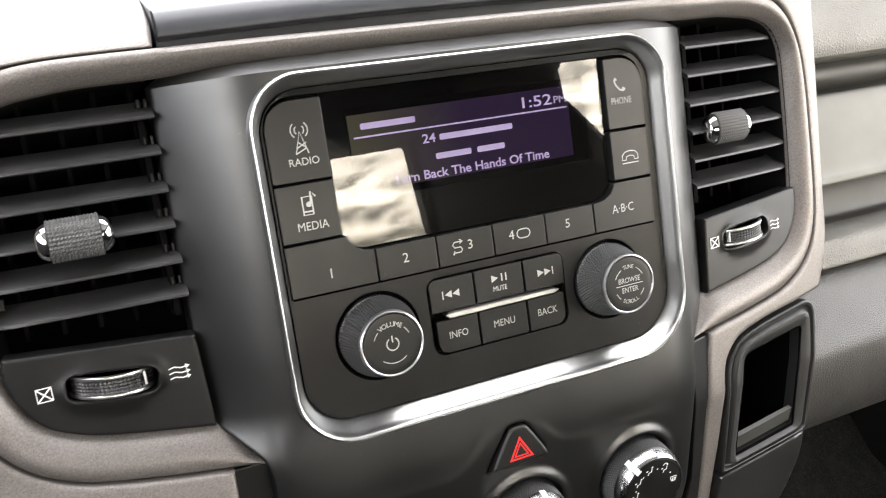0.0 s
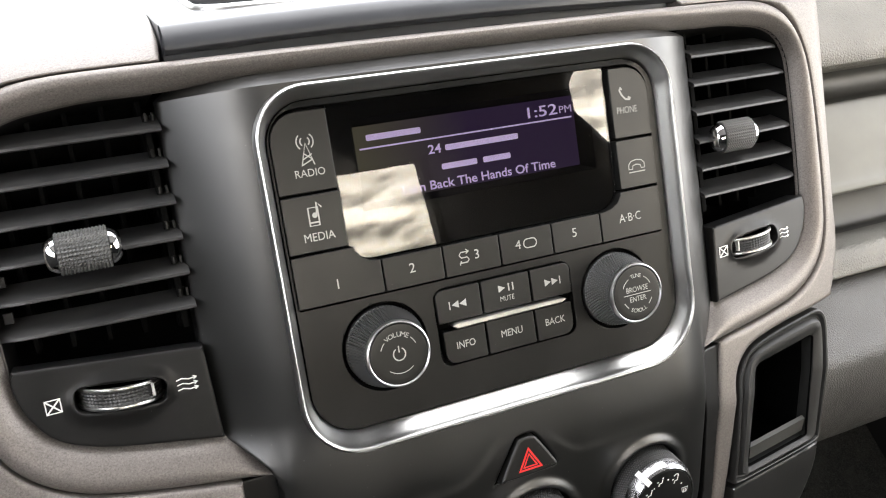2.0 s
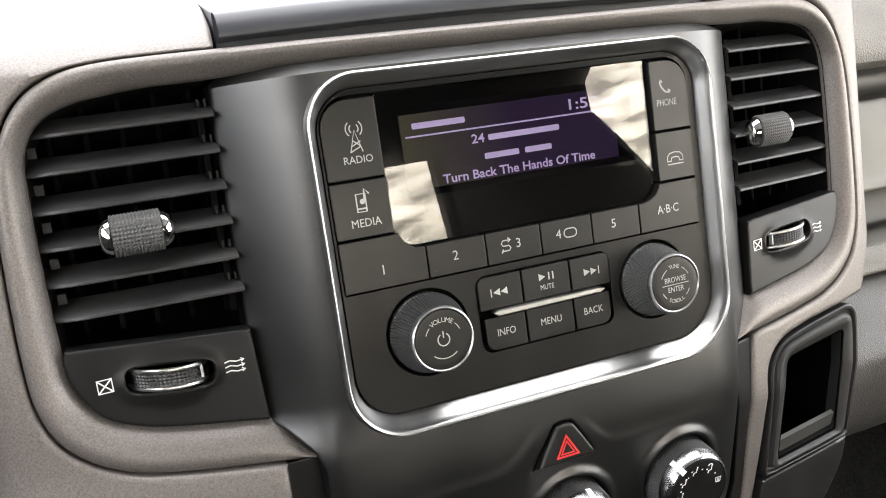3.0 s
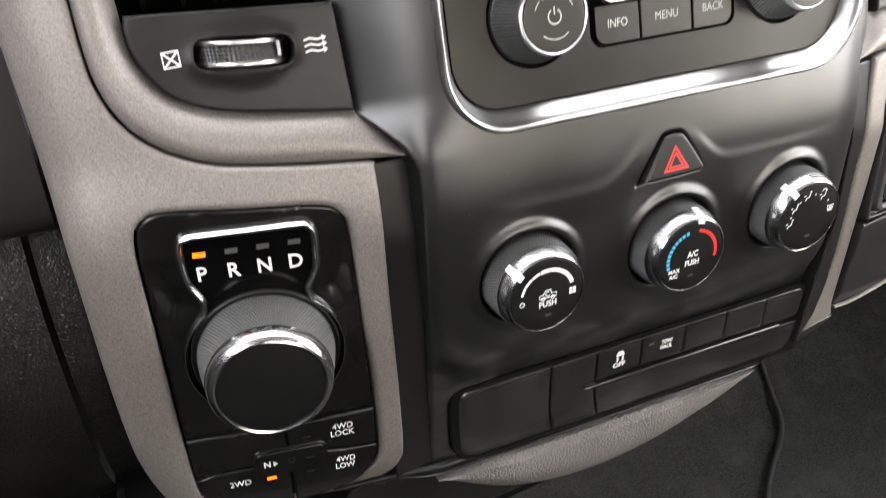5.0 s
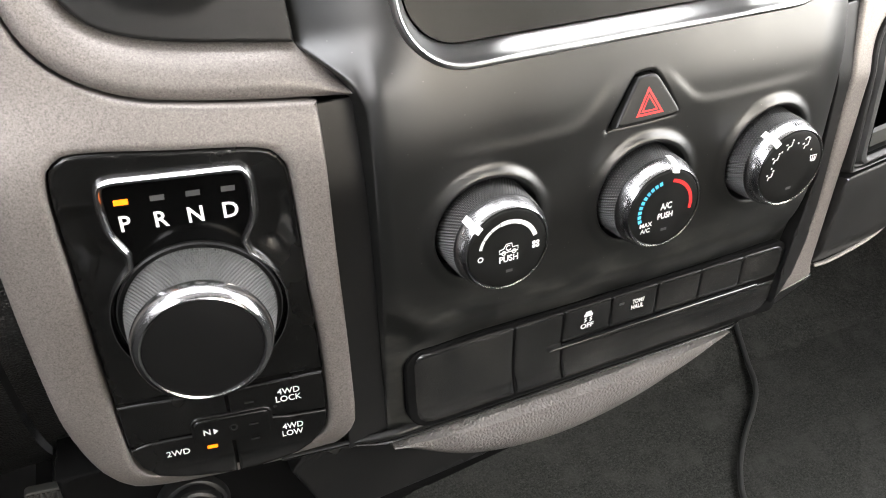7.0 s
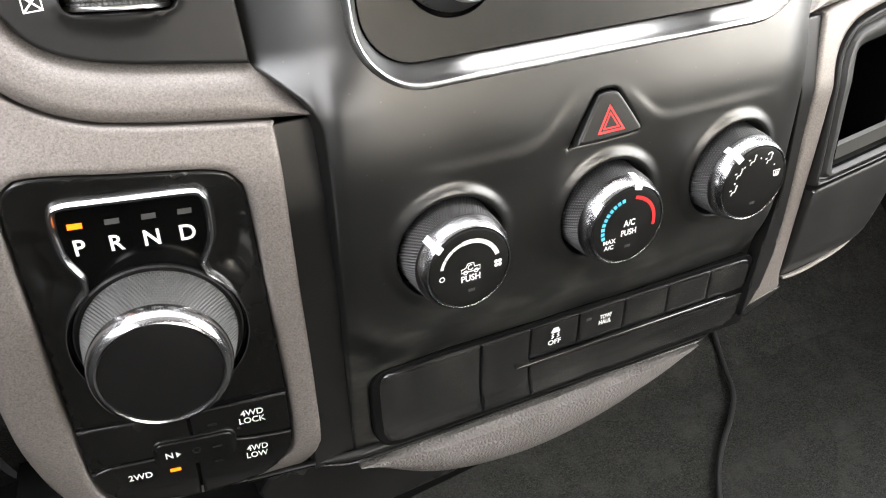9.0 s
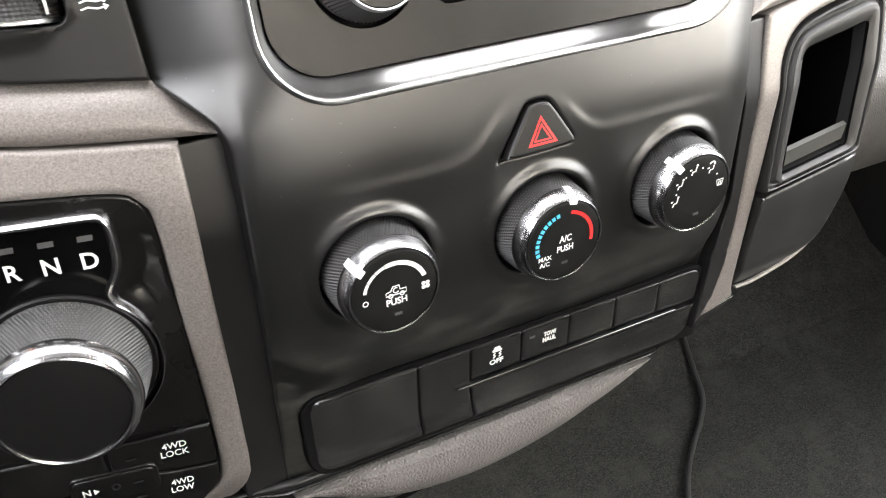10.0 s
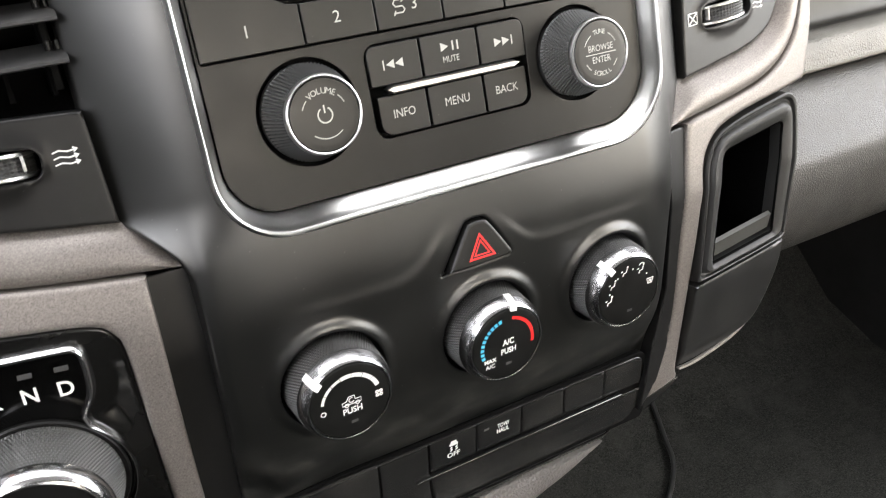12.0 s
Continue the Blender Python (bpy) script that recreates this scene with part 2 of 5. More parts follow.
AMBER = glow("amber_lamp", (1.0, 0.20, 0.006), 1.6)
TEXTGLOW = glow("display_text", (0.52, 0.42, 0.68), 1.0)
LCD = lcd_mat()
CLEAR = clear_mat()
SKINBLACK = leather("black_grain", (0.0085, 0.0085, 0.0082), 0.38, 620, 0.42, 0.30)
SKINDOOR = leather("door_grain", (0.052, 0.0505, 0.048), 0.42, 520, 0.35)
SKINGREY = leather("grey_grain", (0.15, 0.145, 0.13), 0.55, 420, 0.5)
SKINPAD = leather("charcoal_grain", (0.142, 0.132, 0.124), 0.55, 430, 0.58, 0.35)
SMOOTHGREY = plastic("grey_plastic", (0.11, 0.11, 0.098), 0.5, grain=0.2, grain_scale=900)
CARPET = carpet_mat()
LEAD = plastic("cable_grey", (0.030, 0.030, 0.029), 0.55, grain=0.3, grain_scale=700)
HEADLINER = plastic("headliner", (0.24, 0.238, 0.232), 0.9, spec=0.1)
LININGDARK = plastic("dimmed_rear_ceiling", (0.026, 0.026, 0.0255), 0.9, spec=0.1)
CABDARK = plastic("cab_grey", (0.020, 0.020, 0.0198), 0.8, spec=0.2)

from mathutils.geometry import delaunay_2d_cdt

# ---- builders (console space: x right, y into the dash, z up the face) ----
X0 = 0.002                                         # the console's middle


def lerp(a, b, k):
    return a + (b - a) * k


def step(a, b, v):
    k = min(1.0, max(0.0, (v - a) / (b - a)))
    return k * k * (3 - 2 * k)


def rrect(cx, cz, w, h, r, n=7):
    """A rounded rectangle, counter-clockwise; r: one radius or four (from the lower left, counter-clockwise)."""
    rs = r if isinstance(r, tuple) else (r,) * 4
    out = []
    for (sx, sz, a0), rr in zip(((-1, -1, 180), (1, -1, 270), (1, 1, 0), (-1, 1, 90)), rs):
        ox, oz = cx + sx * (w / 2 - rr), cz + sz * (h / 2 - rr)
        for i in range(n):
            a = radians(a0 + 90 * i / (n - 1))
            out.append((ox + rr * math.cos(a), oz + rr * math.sin(a)))
    return out


def circle(cx, cz, r, n=48):
    return [(cx + r * math.cos(2 * math.pi * i / n), cz + r * math.sin(2 * math.pi * i / n)) for i in range(n)]


def spline(ctrl, n, closed=False):
    """A Catmull-Rom line through the control points, resampled to n even points."""
    p = [Vector(c) for c in ctrl]
    if not closed:
        p = [2 * p[0] - p[1]] + p + [2 * p[-1] - p[-2]]
    m = len(p)
    fine = []
    for i in range(m if closed else m - 3):
        a, b, c, d = (p[(i + j) % m] for j in range(4))
        for j in range(16):
            k = j / 16
            fine.append(0.5 * (2 * b + (c - a) * k + (2 * a - 5 * b + 4 * c - d) * k * k + (3 * b - a - 3 * c + d) * k ** 3))
    fine.append(fine[0] if closed else p[-2])
    ls = [0.0]
    for a, b in zip(fine, fine[1:]):
        ls.append(ls[-1] + (b - a).length)
    out, j = [], 0
    for i in range(n):
        s = ls[-1] * i / (n if closed else n - 1)
        while j < len(ls) - 2 and ls[j + 1] < s:
            j += 1
        k = (s - ls[j]) / max(1e-9, ls[j + 1] - ls[j])
        out.append(tuple(fine[j].lerp(fine[j + 1], k)))
    return out


def offset(pts, d):
    """A closed outline drawn in by d (counter-clockwise outlines shrink)."""
    n, out = len(pts), []
    for i in range(n):
        a, b, c = Vector(pts[i - 1]), Vector(pts[i]), Vector(pts[(i + 1) % n])
        t1, t2 = (b - a), (c - b)
        t1 = t1.normalized() if t1.length > 1e-9 else t2.normalized()
        t2 = t2.normalized() if t2.length > 1e-9 else t1
        n1, n2 = Vector((-t1.y, t1.x)), Vector((-t2.y, t2.x))
        m = n1 + n2
        m = m.normalized() if m.length > 1e-6 else n1
        out.append(tuple(b + m * d / max(0.35, m.dot(n1))))
    return out


def loft(rings, closed=True, cap0=False, cap1=False, bm=None):
    """A skin over rings of equal count of (x, y, z)."""
    bm = bm or bmesh.new()
    rows = [[bm.verts.new(p) for p in ring] for ring in rings]
    for a, b in zip(rows, rows[1:]):
        n = len(a)
        for i in range(n if closed else n - 1):
            j = (i + 1) % n
            bm.faces.new((a[i], a[j], b[j], b[i]))
    if cap0:
        bm.faces.new(rows[0][::-1])
    if cap1:
        bm.faces.new(rows[-1])
    return bm


def plate(pts, front, back, bevel=0.0006, bm=None):
    """A plate with the outline pts, its face at y = front and rounded front edges."""
    rings = [[(x, back, z) for x, z in pts], [(x, front + bevel, z) for x, z in pts]]
    if bevel:
        for a in (25, 50, 72, 90):
            rings.append([(x, front + bevel * (1 - math.sin(radians(a))), z) for x, z in offset(pts, bevel * (1 - math.cos(radians(a))))])
    return loft(rings, cap0=True, cap1=True, bm=bm)


def slab(x0, x1, y0, y1, z0, z1, bevel=0.0005, bm=None):
    return plate([(x0, z0), (x1, z0), (x1, z1), (x0, z1)], y0, y1, bevel, bm)


def lathe(cx, cz, profile, n=64, knurl=None, bm=None):
    """Turned about the y axis at (cx, cz); profile: (radius, y) from the back to the front. knurl: (first, last, depth, ribbed), a lattice of small pyramids or ribs along the axis."""
    rings = []
    for k, (r, y) in enumerate(profile):
        ring = []
        for i in range(n):
            a = 2 * math.pi * i / n
            rr = r
            if knurl and knurl[0] <= k <= knurl[1]:
                up = i % 4 == 0 if len(knurl) > 3 and knurl[3] else k % 2 == 0 and i % 4 == (k // 2 % 2) * 2
                rr += knurl[2] if up else -knurl[2]
            ring.append((cx + rr * math.cos(a), y, cz + rr * math.sin(a)))
        rings.append(ring)
    return loft(rings, cap0=True, cap1=True, bm=bm)


def distance(points, loops):
    """The distance of each point to the nearest edge of the loops."""
    p = np.array(points)
    best = np.full(len(p), 1e9)
    for loop in loops:
        a = np.array(loop)
        b = np.roll(a, -1, axis=0)
        for s, e in zip(a, b):
            d = e - s
            l2 = max(1e-12, float(d @ d))
            k = np.clip(((p - s) @ d) / l2, 0, 1)
            best = np.minimum(best, np.hypot(*(p - (s + k[:, None] * d)).T))
    return best


def inside(points, loop):
    p = np.array(points)
    a = np.array(loop)
    b = np.roll(a, -1, axis=0)
    odd = np.zeros(len(p), bool)
    for (x1, z1), (x2, z2) in zip(a, b):
        cross = ((z1 > p[:, 1]) != (z2 > p[:, 1]))
        with np.errstate(divide="ignore", invalid="ignore"):
            xs = (x2 - x1) * (p[:, 1] - z1) / (z2 - z1 + 1e-15) + x1
        odd ^= cross & (p[:, 0] < xs)
    return odd


def sheet(outer, holes, depth_at, roll=0.002, grid=0.004, skirt=0.012):
    """A curved panel seen from -y: an outline with holes, its face at y = depth_at(x, z), with edges rolled to the radius roll and a skirt going back."""

    def dense(loop):
        out = []
        for a, b in zip(loop, loop[1:] + loop[:1]):
            m = max(1, round(math.dist(a, b) / grid))
            out += [(lerp(a[0], b[0], i / m), lerp(a[1], b[1], i / m)) for i in range(m)]
        return out

    outer, holes = dense(list(outer)), [dense(list(h)) for h in holes]
    loops = [outer] + holes
    pts = []
    for d in (roll * 0.12, roll * 0.4, roll, roll * 1.45):
        row = offset(outer, d)
        for hole in holes:
            row += offset(hole, -d)
        pts += [p for p, far in zip(row, distance(row, loops)) if far > d * 0.9]
    xs = [p[0] for p in outer]
    zs = [p[1] for p in outer]
    gx = np.arange(min(xs), max(xs), grid)
    gz = np.arange(min(zs), max(zs), grid)
    cand = [(float(x), float(z)) for x in gx for z in gz]
    pts += [p for p, d in zip(cand, distance(cand, loops)) if d > roll * 1.7]
    keep = inside(pts, outer)
    for hole in holes:
        keep &= ~inside(pts, hole)
    keep &= distance(pts, loops) > roll * 0.08
    pts = [p for p, k in zip(pts, keep) if k]
    verts, edges = [], []
    for loop in loops:
        s, n = len(verts), len(loop)
        verts += [Vector(p) for p in loop]
        edges += [(s + i, s + (i + 1) % n) for i in range(n)]
    verts += [Vector(p) for p in pts]
    v2, _, f2, *_ = delaunay_2d_cdt(verts, edges, [], 0, 1e-7)
    v2 = [(v.x, v.y) for v in v2]
    mid = [tuple(np.mean([v2[i] for i in f], axis=0)) for f in f2]
    good = inside(mid, outer)
    for hole in holes:
        good &= ~inside(mid, hole)
    d = distance(v2, loops)
    bm = bmesh.new()
    bv = []
    for (x, z), dd in zip(v2, d):
        drop = roll - math.sqrt(max(0.0, roll * roll - (roll - dd) ** 2)) if dd < roll else 0.0
        bv.append(bm.verts.new((x, depth_at(x, z) + drop, z)))
    for f, g in zip(f2, good):
        if g:
            vs = [bv[i] for i in f]
            a, b, c = (v.co for v in vs[:3])
            if (b - a).cross(c - a).y > 0:
                vs.reverse()
            bm.faces.new(vs)
    rim = [e for e in bm.edges if len(e.link_faces) == 1]
    made = bmesh.ops.extrude_edge_only(bm, edges=rim)
    for v in made["geom"]:
        if isinstance(v, bmesh.types.BMVert):
            v.co.y += skirt
    bmesh.ops.delete(bm, geom=[v for v in bm.verts if not v.link_faces], context="VERTS")
    return bm


def ribbons(lines, width, y, thick=0.00012, bm=None):
    """Printed strokes: each line of (x, z) becomes a thin raised band."""
    bm = bm or bmesh.new()
    for line in lines:
        p = [Vector(q) for q in line]
        left, right = [], []
        closed = (p[0] - p[-1]).length < 1e-7 and len(p) > 3
        if closed:
            p = p[:-1]
        n = len(p)
        for i in range(n):
            a = p[i - 1] if i or closed else p[i]
            b = p[(i + 1) % n] if i < n - 1 or closed else p[i]
            t = (b - a).normalized()
            nrm = Vector((-t.y, t.x)) * width / 2
            left.append(p[i] + nrm)
            right.append(p[i] - nrm)
        fl = [bm.verts.new((q.x, y - thick, q.y)) for q in left]
        fr = [bm.verts.new((q.x, y - thick, q.y)) for q in right]
        for i in range(n if closed else n - 1):
            j = (i + 1) % n
            bm.faces.new((fl[i], fr[i], fr[j], fl[j]))
    return bm


def patch(pts, y, thick=0.00012, bm=None):
    """A printed flat shape."""
    bm = bm or bmesh.new()
    bm.faces.new([bm.verts.new((x, y - thick, z)) for x, z in pts])
    return bm


def arc(cx, cz, r, a0, a1, n=20):
    return [(cx + r * math.cos(radians(lerp(a0, a1, i / n))), cz + r * math.sin(radians(lerp(a0, a1, i / n)))) for i in range(n + 1)]


def word(body, cx, cz, size, y, bold=0.0, spin=0.0, narrow=1.0, thick=0.00012, width=0.0):
    """Lettering centred at (cx, cz), on a face at y."""
    data = bpy.data.curves.new("lettering", "FONT")
    data.body, data.size, data.align_x, data.align_y = body, size, "CENTER", "CENTER"
    data.resolution_u = 3
    data.offset = bold
    data.space_line = 0.8
    tmp = new("lettering", data)
    bpy.context.view_layer.update()
    me = bpy.data.meshes.new_from_object(tmp.evaluated_get(bpy.context.evaluated_depsgraph_get()))
    bm = bmesh.new()
    bm.from_mesh(me)
    bpy.data.objects.remove(tmp)
    bpy.data.meshes.remove(me)
    if width:
        xs = [v.co.x for v in bm.verts]
        narrow = width / (max(xs) - min(xs))
        bm.transform(Matrix.Translation((-(max(xs) + min(xs)) / 2, 0, 0)))
    bm.transform(pose(cx, y - thick, cz, 90, 0, 0) @ pose(0, 0, 0, 0, 0, spin) @ Matrix.Diagonal((narrow, 1, 1, 1)))
    return bm


SPACE = {}


def thing(name, at, label, category, group="", frame_m=None, kind=""):
    """An Empty in console space that carries the parts of one thing."""
    ob = new(name)
    ob.empty_display_size = 0.01
    ob.matrix_world = DASH @ (frame_m or Matrix.Translation(at))
    SPACE[ob.name] = Matrix.Identity(4) if frame_m else Matrix.Translation(-Vector(at))
    return tagged(ob, label, category, group, kind)


def part(name, bm, material, parent=None, label="", smooth=35):
    """Links a bmesh as one mesh under a thing or a part."""
    root = parent
    if parent:
        SPACE_M = SPACE[parent.name]
        bm.transform(SPACE_M)
    me = bpy.data.meshes.new(name)
    if smooth:
        bmesh.ops.recalc_face_normals(bm, faces=bm.faces)
        for f in bm.faces:
            f.smooth = len(f.verts) < 5
        for e in bm.edges:
            if len(e.link_faces) == 2 and e.calc_face_angle(0) > radians(smooth):
                e.smooth = False
    bm.to_mesh(me)
    bm.free()
    me.materials.append(material)
    ob = new(name, me)
    if root:
        ob.parent = root
        SPACE[ob.name] = SPACE[parent.name]
    else:
        ob.matrix_world = DASH
    if label:
        ob["label"] = label
    return ob


def flat(name, bm, material, parent, label=""):
    """Print on a face: no smoothing, normals towards the viewer."""
    for f in bm.faces:
        f.normal_update()
        if f.normal.y > 0:
            f.normal_flip()
    return part(name, bm, material, parent, label, smooth=0)

# ---- the cab's shell ----


def shell_box(name, x0, x1, y0, y1, z0, z1, material, label, category):
    bm = bmesh.new()
    bmesh.ops.create_cube(bm, size=1.0)
    bm.transform(Matrix.Translation(((x0 + x1) / 2, (y0 + y1) / 2, (z0 + z1) / 2)) @ Matrix.Diagonal((x1 - x0, y1 - y0, z1 - z0, 1)))
    me = bpy.data.meshes.new(name)
    bm.to_mesh(me)
    bm.free()
    me.materials.append(material)
    return tagged(new(name, me), label, category, kind="structure")


def wall_side(name, x, side, win, material):
    """A door wall with its front window; the rest closed."""
    bm = bmesh.new()
    outer = [(-2.05, -0.05), (0.95, -0.05), (0.95, 1.42), (-2.05, 1.42)]
    rings = []
    for dx in (0.0, 0.012 * side):
        rings.append([(x + dx, py, pz) for py, pz in win])
    loft(rings, bm=bm)
    for dx in (0.0, 0.012 * side):
        v2, _, f2, *_ = delaunay_2d_cdt([Vector(p) for p in outer + win], [(i, (i + 1) % 4) for i in range(4)] + [(4 + i, 4 + (i + 1) % len(win)) for i in range(len(win))], [], 0, 1e-6)
        vs = [bm.verts.new((x + dx, v.x, v.y)) for v in v2]
        mids = [tuple(np.mean([v2[i][:] for i in f], axis=0)) for f in f2]
        for f, hole in zip(f2, inside(mids, win)):
            if not hole:
                bm.faces.new([vs[i] for i in f])
    me = bpy.data.meshes.new(name)
    bm.to_mesh(me)
    bm.free()
    me.materials.append(material)
    return tagged(new(name, me), "grey lined cab side with an open window", "wall", kind="structure")


# unseen sides; the east sill is set low to let in more light
wall_side("wall_east", 0.80, 1, [(-0.88, 0.56), (0.15, 0.56), (0.15, 1.22), (-1.00, 1.24), (-1.11, 1.19), (-1.12, 1.13), (-1.05, 1.04), (-0.98, 0.94)], CABDARK)
wall_side("wall_west", -0.80, -1, rrect(-0.45, 1.075, 1.10, 0.37, 0.06, 5), CABDARK)
shell_box("floor", -0.85, 0.85, -2.05, 1.0, -0.05, 0.0, CARPET, "dark grey carpet on the cab floor", "floor")
shell_box("ceiling", -0.85, 0.85, -0.95, -0.10, 1.362, 1.42, HEADLINER, "grey cab headliner", "ceiling")
# unseen rear part, made darker so that the display lens reflects less
shell_box("ceiling_rear", -0.85, 0.85, -2.05, -0.95, 1.362, 1.42, LININGDARK, "unseen rear ceiling, darkened to dim the display's reflections", "ceiling")
shell_box("wall_south_low", -0.80, 0.80, -2.05, -2.0, 0.0, 1.00, CABDARK, "grey rear wall of the cab", "wall")
shell_box("wall_south_corner", 0.775, 0.80, -2.05, -2.0, 1.00, 1.362, CABDARK, "unseen grey wall beside the rear window", "wall")
# added out of view: narrows the rear window to cut light on the dash
shell_box("wall_south_blocker", -0.80, -0.35, -2.05, -2.0, 1.00, 1.362, CABDARK, "unseen grey wall beside the rear window", "wall")
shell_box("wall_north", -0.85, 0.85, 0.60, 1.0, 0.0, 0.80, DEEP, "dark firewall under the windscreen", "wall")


def toe_board(x0, x1, material, label):
    """The slope ahead of the feet."""
    bm = bmesh.new()
    prof = [(0.18, 0.002), (0.26, 0.02), (0.36, 0.09), (0.50, 0.26), (0.60, 0.40)]
    rows = [[(x, y, z) for y, z in prof] for x in np.linspace(x0, x1, 12)]
    loft(rows, closed=False, bm=bm)
    me = bpy.data.meshes.new("toe_board")
    bmesh.ops.recalc_face_normals(bm, faces=bm.faces)
    for f in bm.faces:
        f.smooth = True
    bm.to_mesh(me)
    bm.free()
    me.materials.append(material)
    return tagged(new("toe_board", me), label, "floor", kind="structure")


toe_board(-0.06, 0.80, CARPET, "dark carpeted slope ahead of the footwell")
# driver's side: black slope and added floor sheet stand for the footwell's shade
toe_board(-0.80, -0.06, DEEP, "slope ahead of the pedals, footwell shade painted black")
shell_box("footwell_shade", -0.80, -0.06, -0.60, 0.20, 0.0, 0.008, DEEP, "added black sheet for the shade in the driver's footwell", "floor")

# ---- the dashboard's panels ----


def bulge(x):
    """How far the silver panels lie back, by the distance from the middle."""
    ax = abs(x - X0)
    d = ax - 0.113
    return 0.0078 + 0.0525 * (d + math.sqrt(d * d + 0.02 ** 2)) + 0.9 * max(0.0, ax - 0.20) ** 2 + 3.0 * max(0.0, ax - 0.245) ** 2


def sink(z):
    """How far the lower console lies back."""
    return 0.215 * max(0.0, -0.118 - z) + 0.6 * max(0.0, min(0.03, -0.098 - z)) ** 2


def mirror(pts):
    return [(2 * X0 - x, z) for x, z in pts]


OPENING = [(-0.1270, -0.0745), (-0.1345, -0.0645), (-0.146, -0.0540), (-0.165, -0.0512), (-0.190, -0.0473), (-0.206, -0.0430), (-0.2175, -0.0370), (-0.225, -0.0275), (-0.2295, -0.016), (-0.2305, 0.0),
           (-0.231, 0.03), (-0.2305, 0.06), (-0.229, 0.083), (-0.224, 0.0945), (-0.217, 0.1010), (-0.206, 0.1052), (-0.195, 0.1070), (-0.176, 0.1088), (-0.147, 0.1090)]
SEAM = [(-0.1270, -0.0772), (-0.142, -0.0755), (-0.169, -0.0722), (-0.194, -0.0682), (-0.209, -0.0645), (-0.223, -0.0580), (-0.2335, -0.0495), (-0.2405, -0.0395), (-0.245, -0.0255), (-0.2462, -0.010),
        (-0.2462, 0.010), (-0.2455, 0.034), (-0.2440, 0.060), (-0.2405, 0.082), (-0.234, 0.098), (-0.226, 0.1085), (-0.2165, 0.1150), (-0.205, 0.1190), (-0.190, 0.1208), (-0.170, 0.1213), (-0.142, 0.1213)]
TOPIN = [(-0.10, 0.1108), (-0.05, 0.1112), (0.002, 0.1112)]
TOPOUT = [(-0.10, 0.1213), (-0.05, 0.1213), (0.002, 0.1213)]


def vent_surround():
    """The silver frame that runs round both vents and over the radio, rolled into the openings."""
    n = 210
    inner = spline(OPENING + TOPIN + mirror(TOPIN[:2])[::-1] + mirror(OPENING)[::-1], n)
    outer = spline(SEAM + TOPOUT + mirror(TOPOUT[:2])[::-1] + mirror(SEAM)[::-1], n)
    rings = []
    for k, dy in ((-0.03, 0.0105), (0.0, 0.0084), (0.12, 0.0058), (0.28, 0.0030), (0.42, 0.0010), (0.52, 0.0000), (0.62, -0.0006), (0.76, -0.0008), (0.87, -0.0001), (0.95, 0.0010), (1.0, 0.0028), (1.0, 0.014)):
        ring = []
        for a, b in zip(inner, outer):
            x, z = lerp(a[0], b[0], k), lerp(a[1], b[1], k)
            ring.append((x, bulge(x) + dy, z))
        rings.append(ring)
    bm = loft(rings, closed=False)
    ob = part("vent_surround", bm, SILVER)
    return tagged(ob, "taupe metallic painted frame round both air vents", "trim", kind="structure")


SHIFT_FACE = Vector((-0.2025, 0.0302, -0.155))


def shift_frame():
    yy = Vector((0.154, 1.0, 0.225)).normalized()
    xx = Vector((1, -0.154, 0)).normalized()
    xx = (xx - yy * xx.dot(yy)).normalized()
    zz = xx.cross(yy)
    m = Matrix((xx, yy, zz)).transposed().to_4x4()
    m.translation = SHIFT_FACE
    return m @ pose(0, 0, 0, 0, 3.0, 0)


SHIFT = shift_frame()
SHIFT_HOLE = spline([(-0.0452, 0.0600), (-0.0452, 0.0100), (-0.0448, -0.0450), (-0.0435, -0.0760), (-0.0410, -0.0880), (-0.0340, -0.0945), (-0.0150, -0.0980), (0.0100, -0.0990), (0.0320, -0.0962),
                     (0.0435, -0.0895), (0.0490, -0.0780), (0.0492, -0.0450), (0.0468, 0.0100), (0.0450, 0.0520), (0.0420, 0.0625), (0.0330, 0.0680), (0.0, 0.0712), (-0.0280, 0.0738), (-0.0395, 0.0720)], 110, closed=True)


def shift_hole():
    out = []
    for u, v in SHIFT_HOLE:
        p = SHIFT @ Vector((u, 0, v))
        out.append((p.x, p.z))
    return out


def left_depth(x, z):
    """The left silver panel: the plane of the gear selector low down, the vents' curve above."""
    plane = SHIFT_FACE.y - 0.154 * (x - SHIFT_FACE.x) - 0.225 * (z - SHIFT_FACE.z) - 0.002
    k = step(-0.055, -0.115, z)
    edge = 5.0 * max(0.0, -0.260 - x) ** 1.6
    under = 16.0 * max(0.0, -0.2320 + 0.35 * max(0.0, -0.247 - x) - z) ** 2 + 5.0 * max(0.0, -0.248 - x) ** 1.6 * step(-0.195, -0.245, z)
    return lerp(bulge(x), plane, k) + edge + under + 4.0 * max(0.0, z - 0.118) ** 1.3


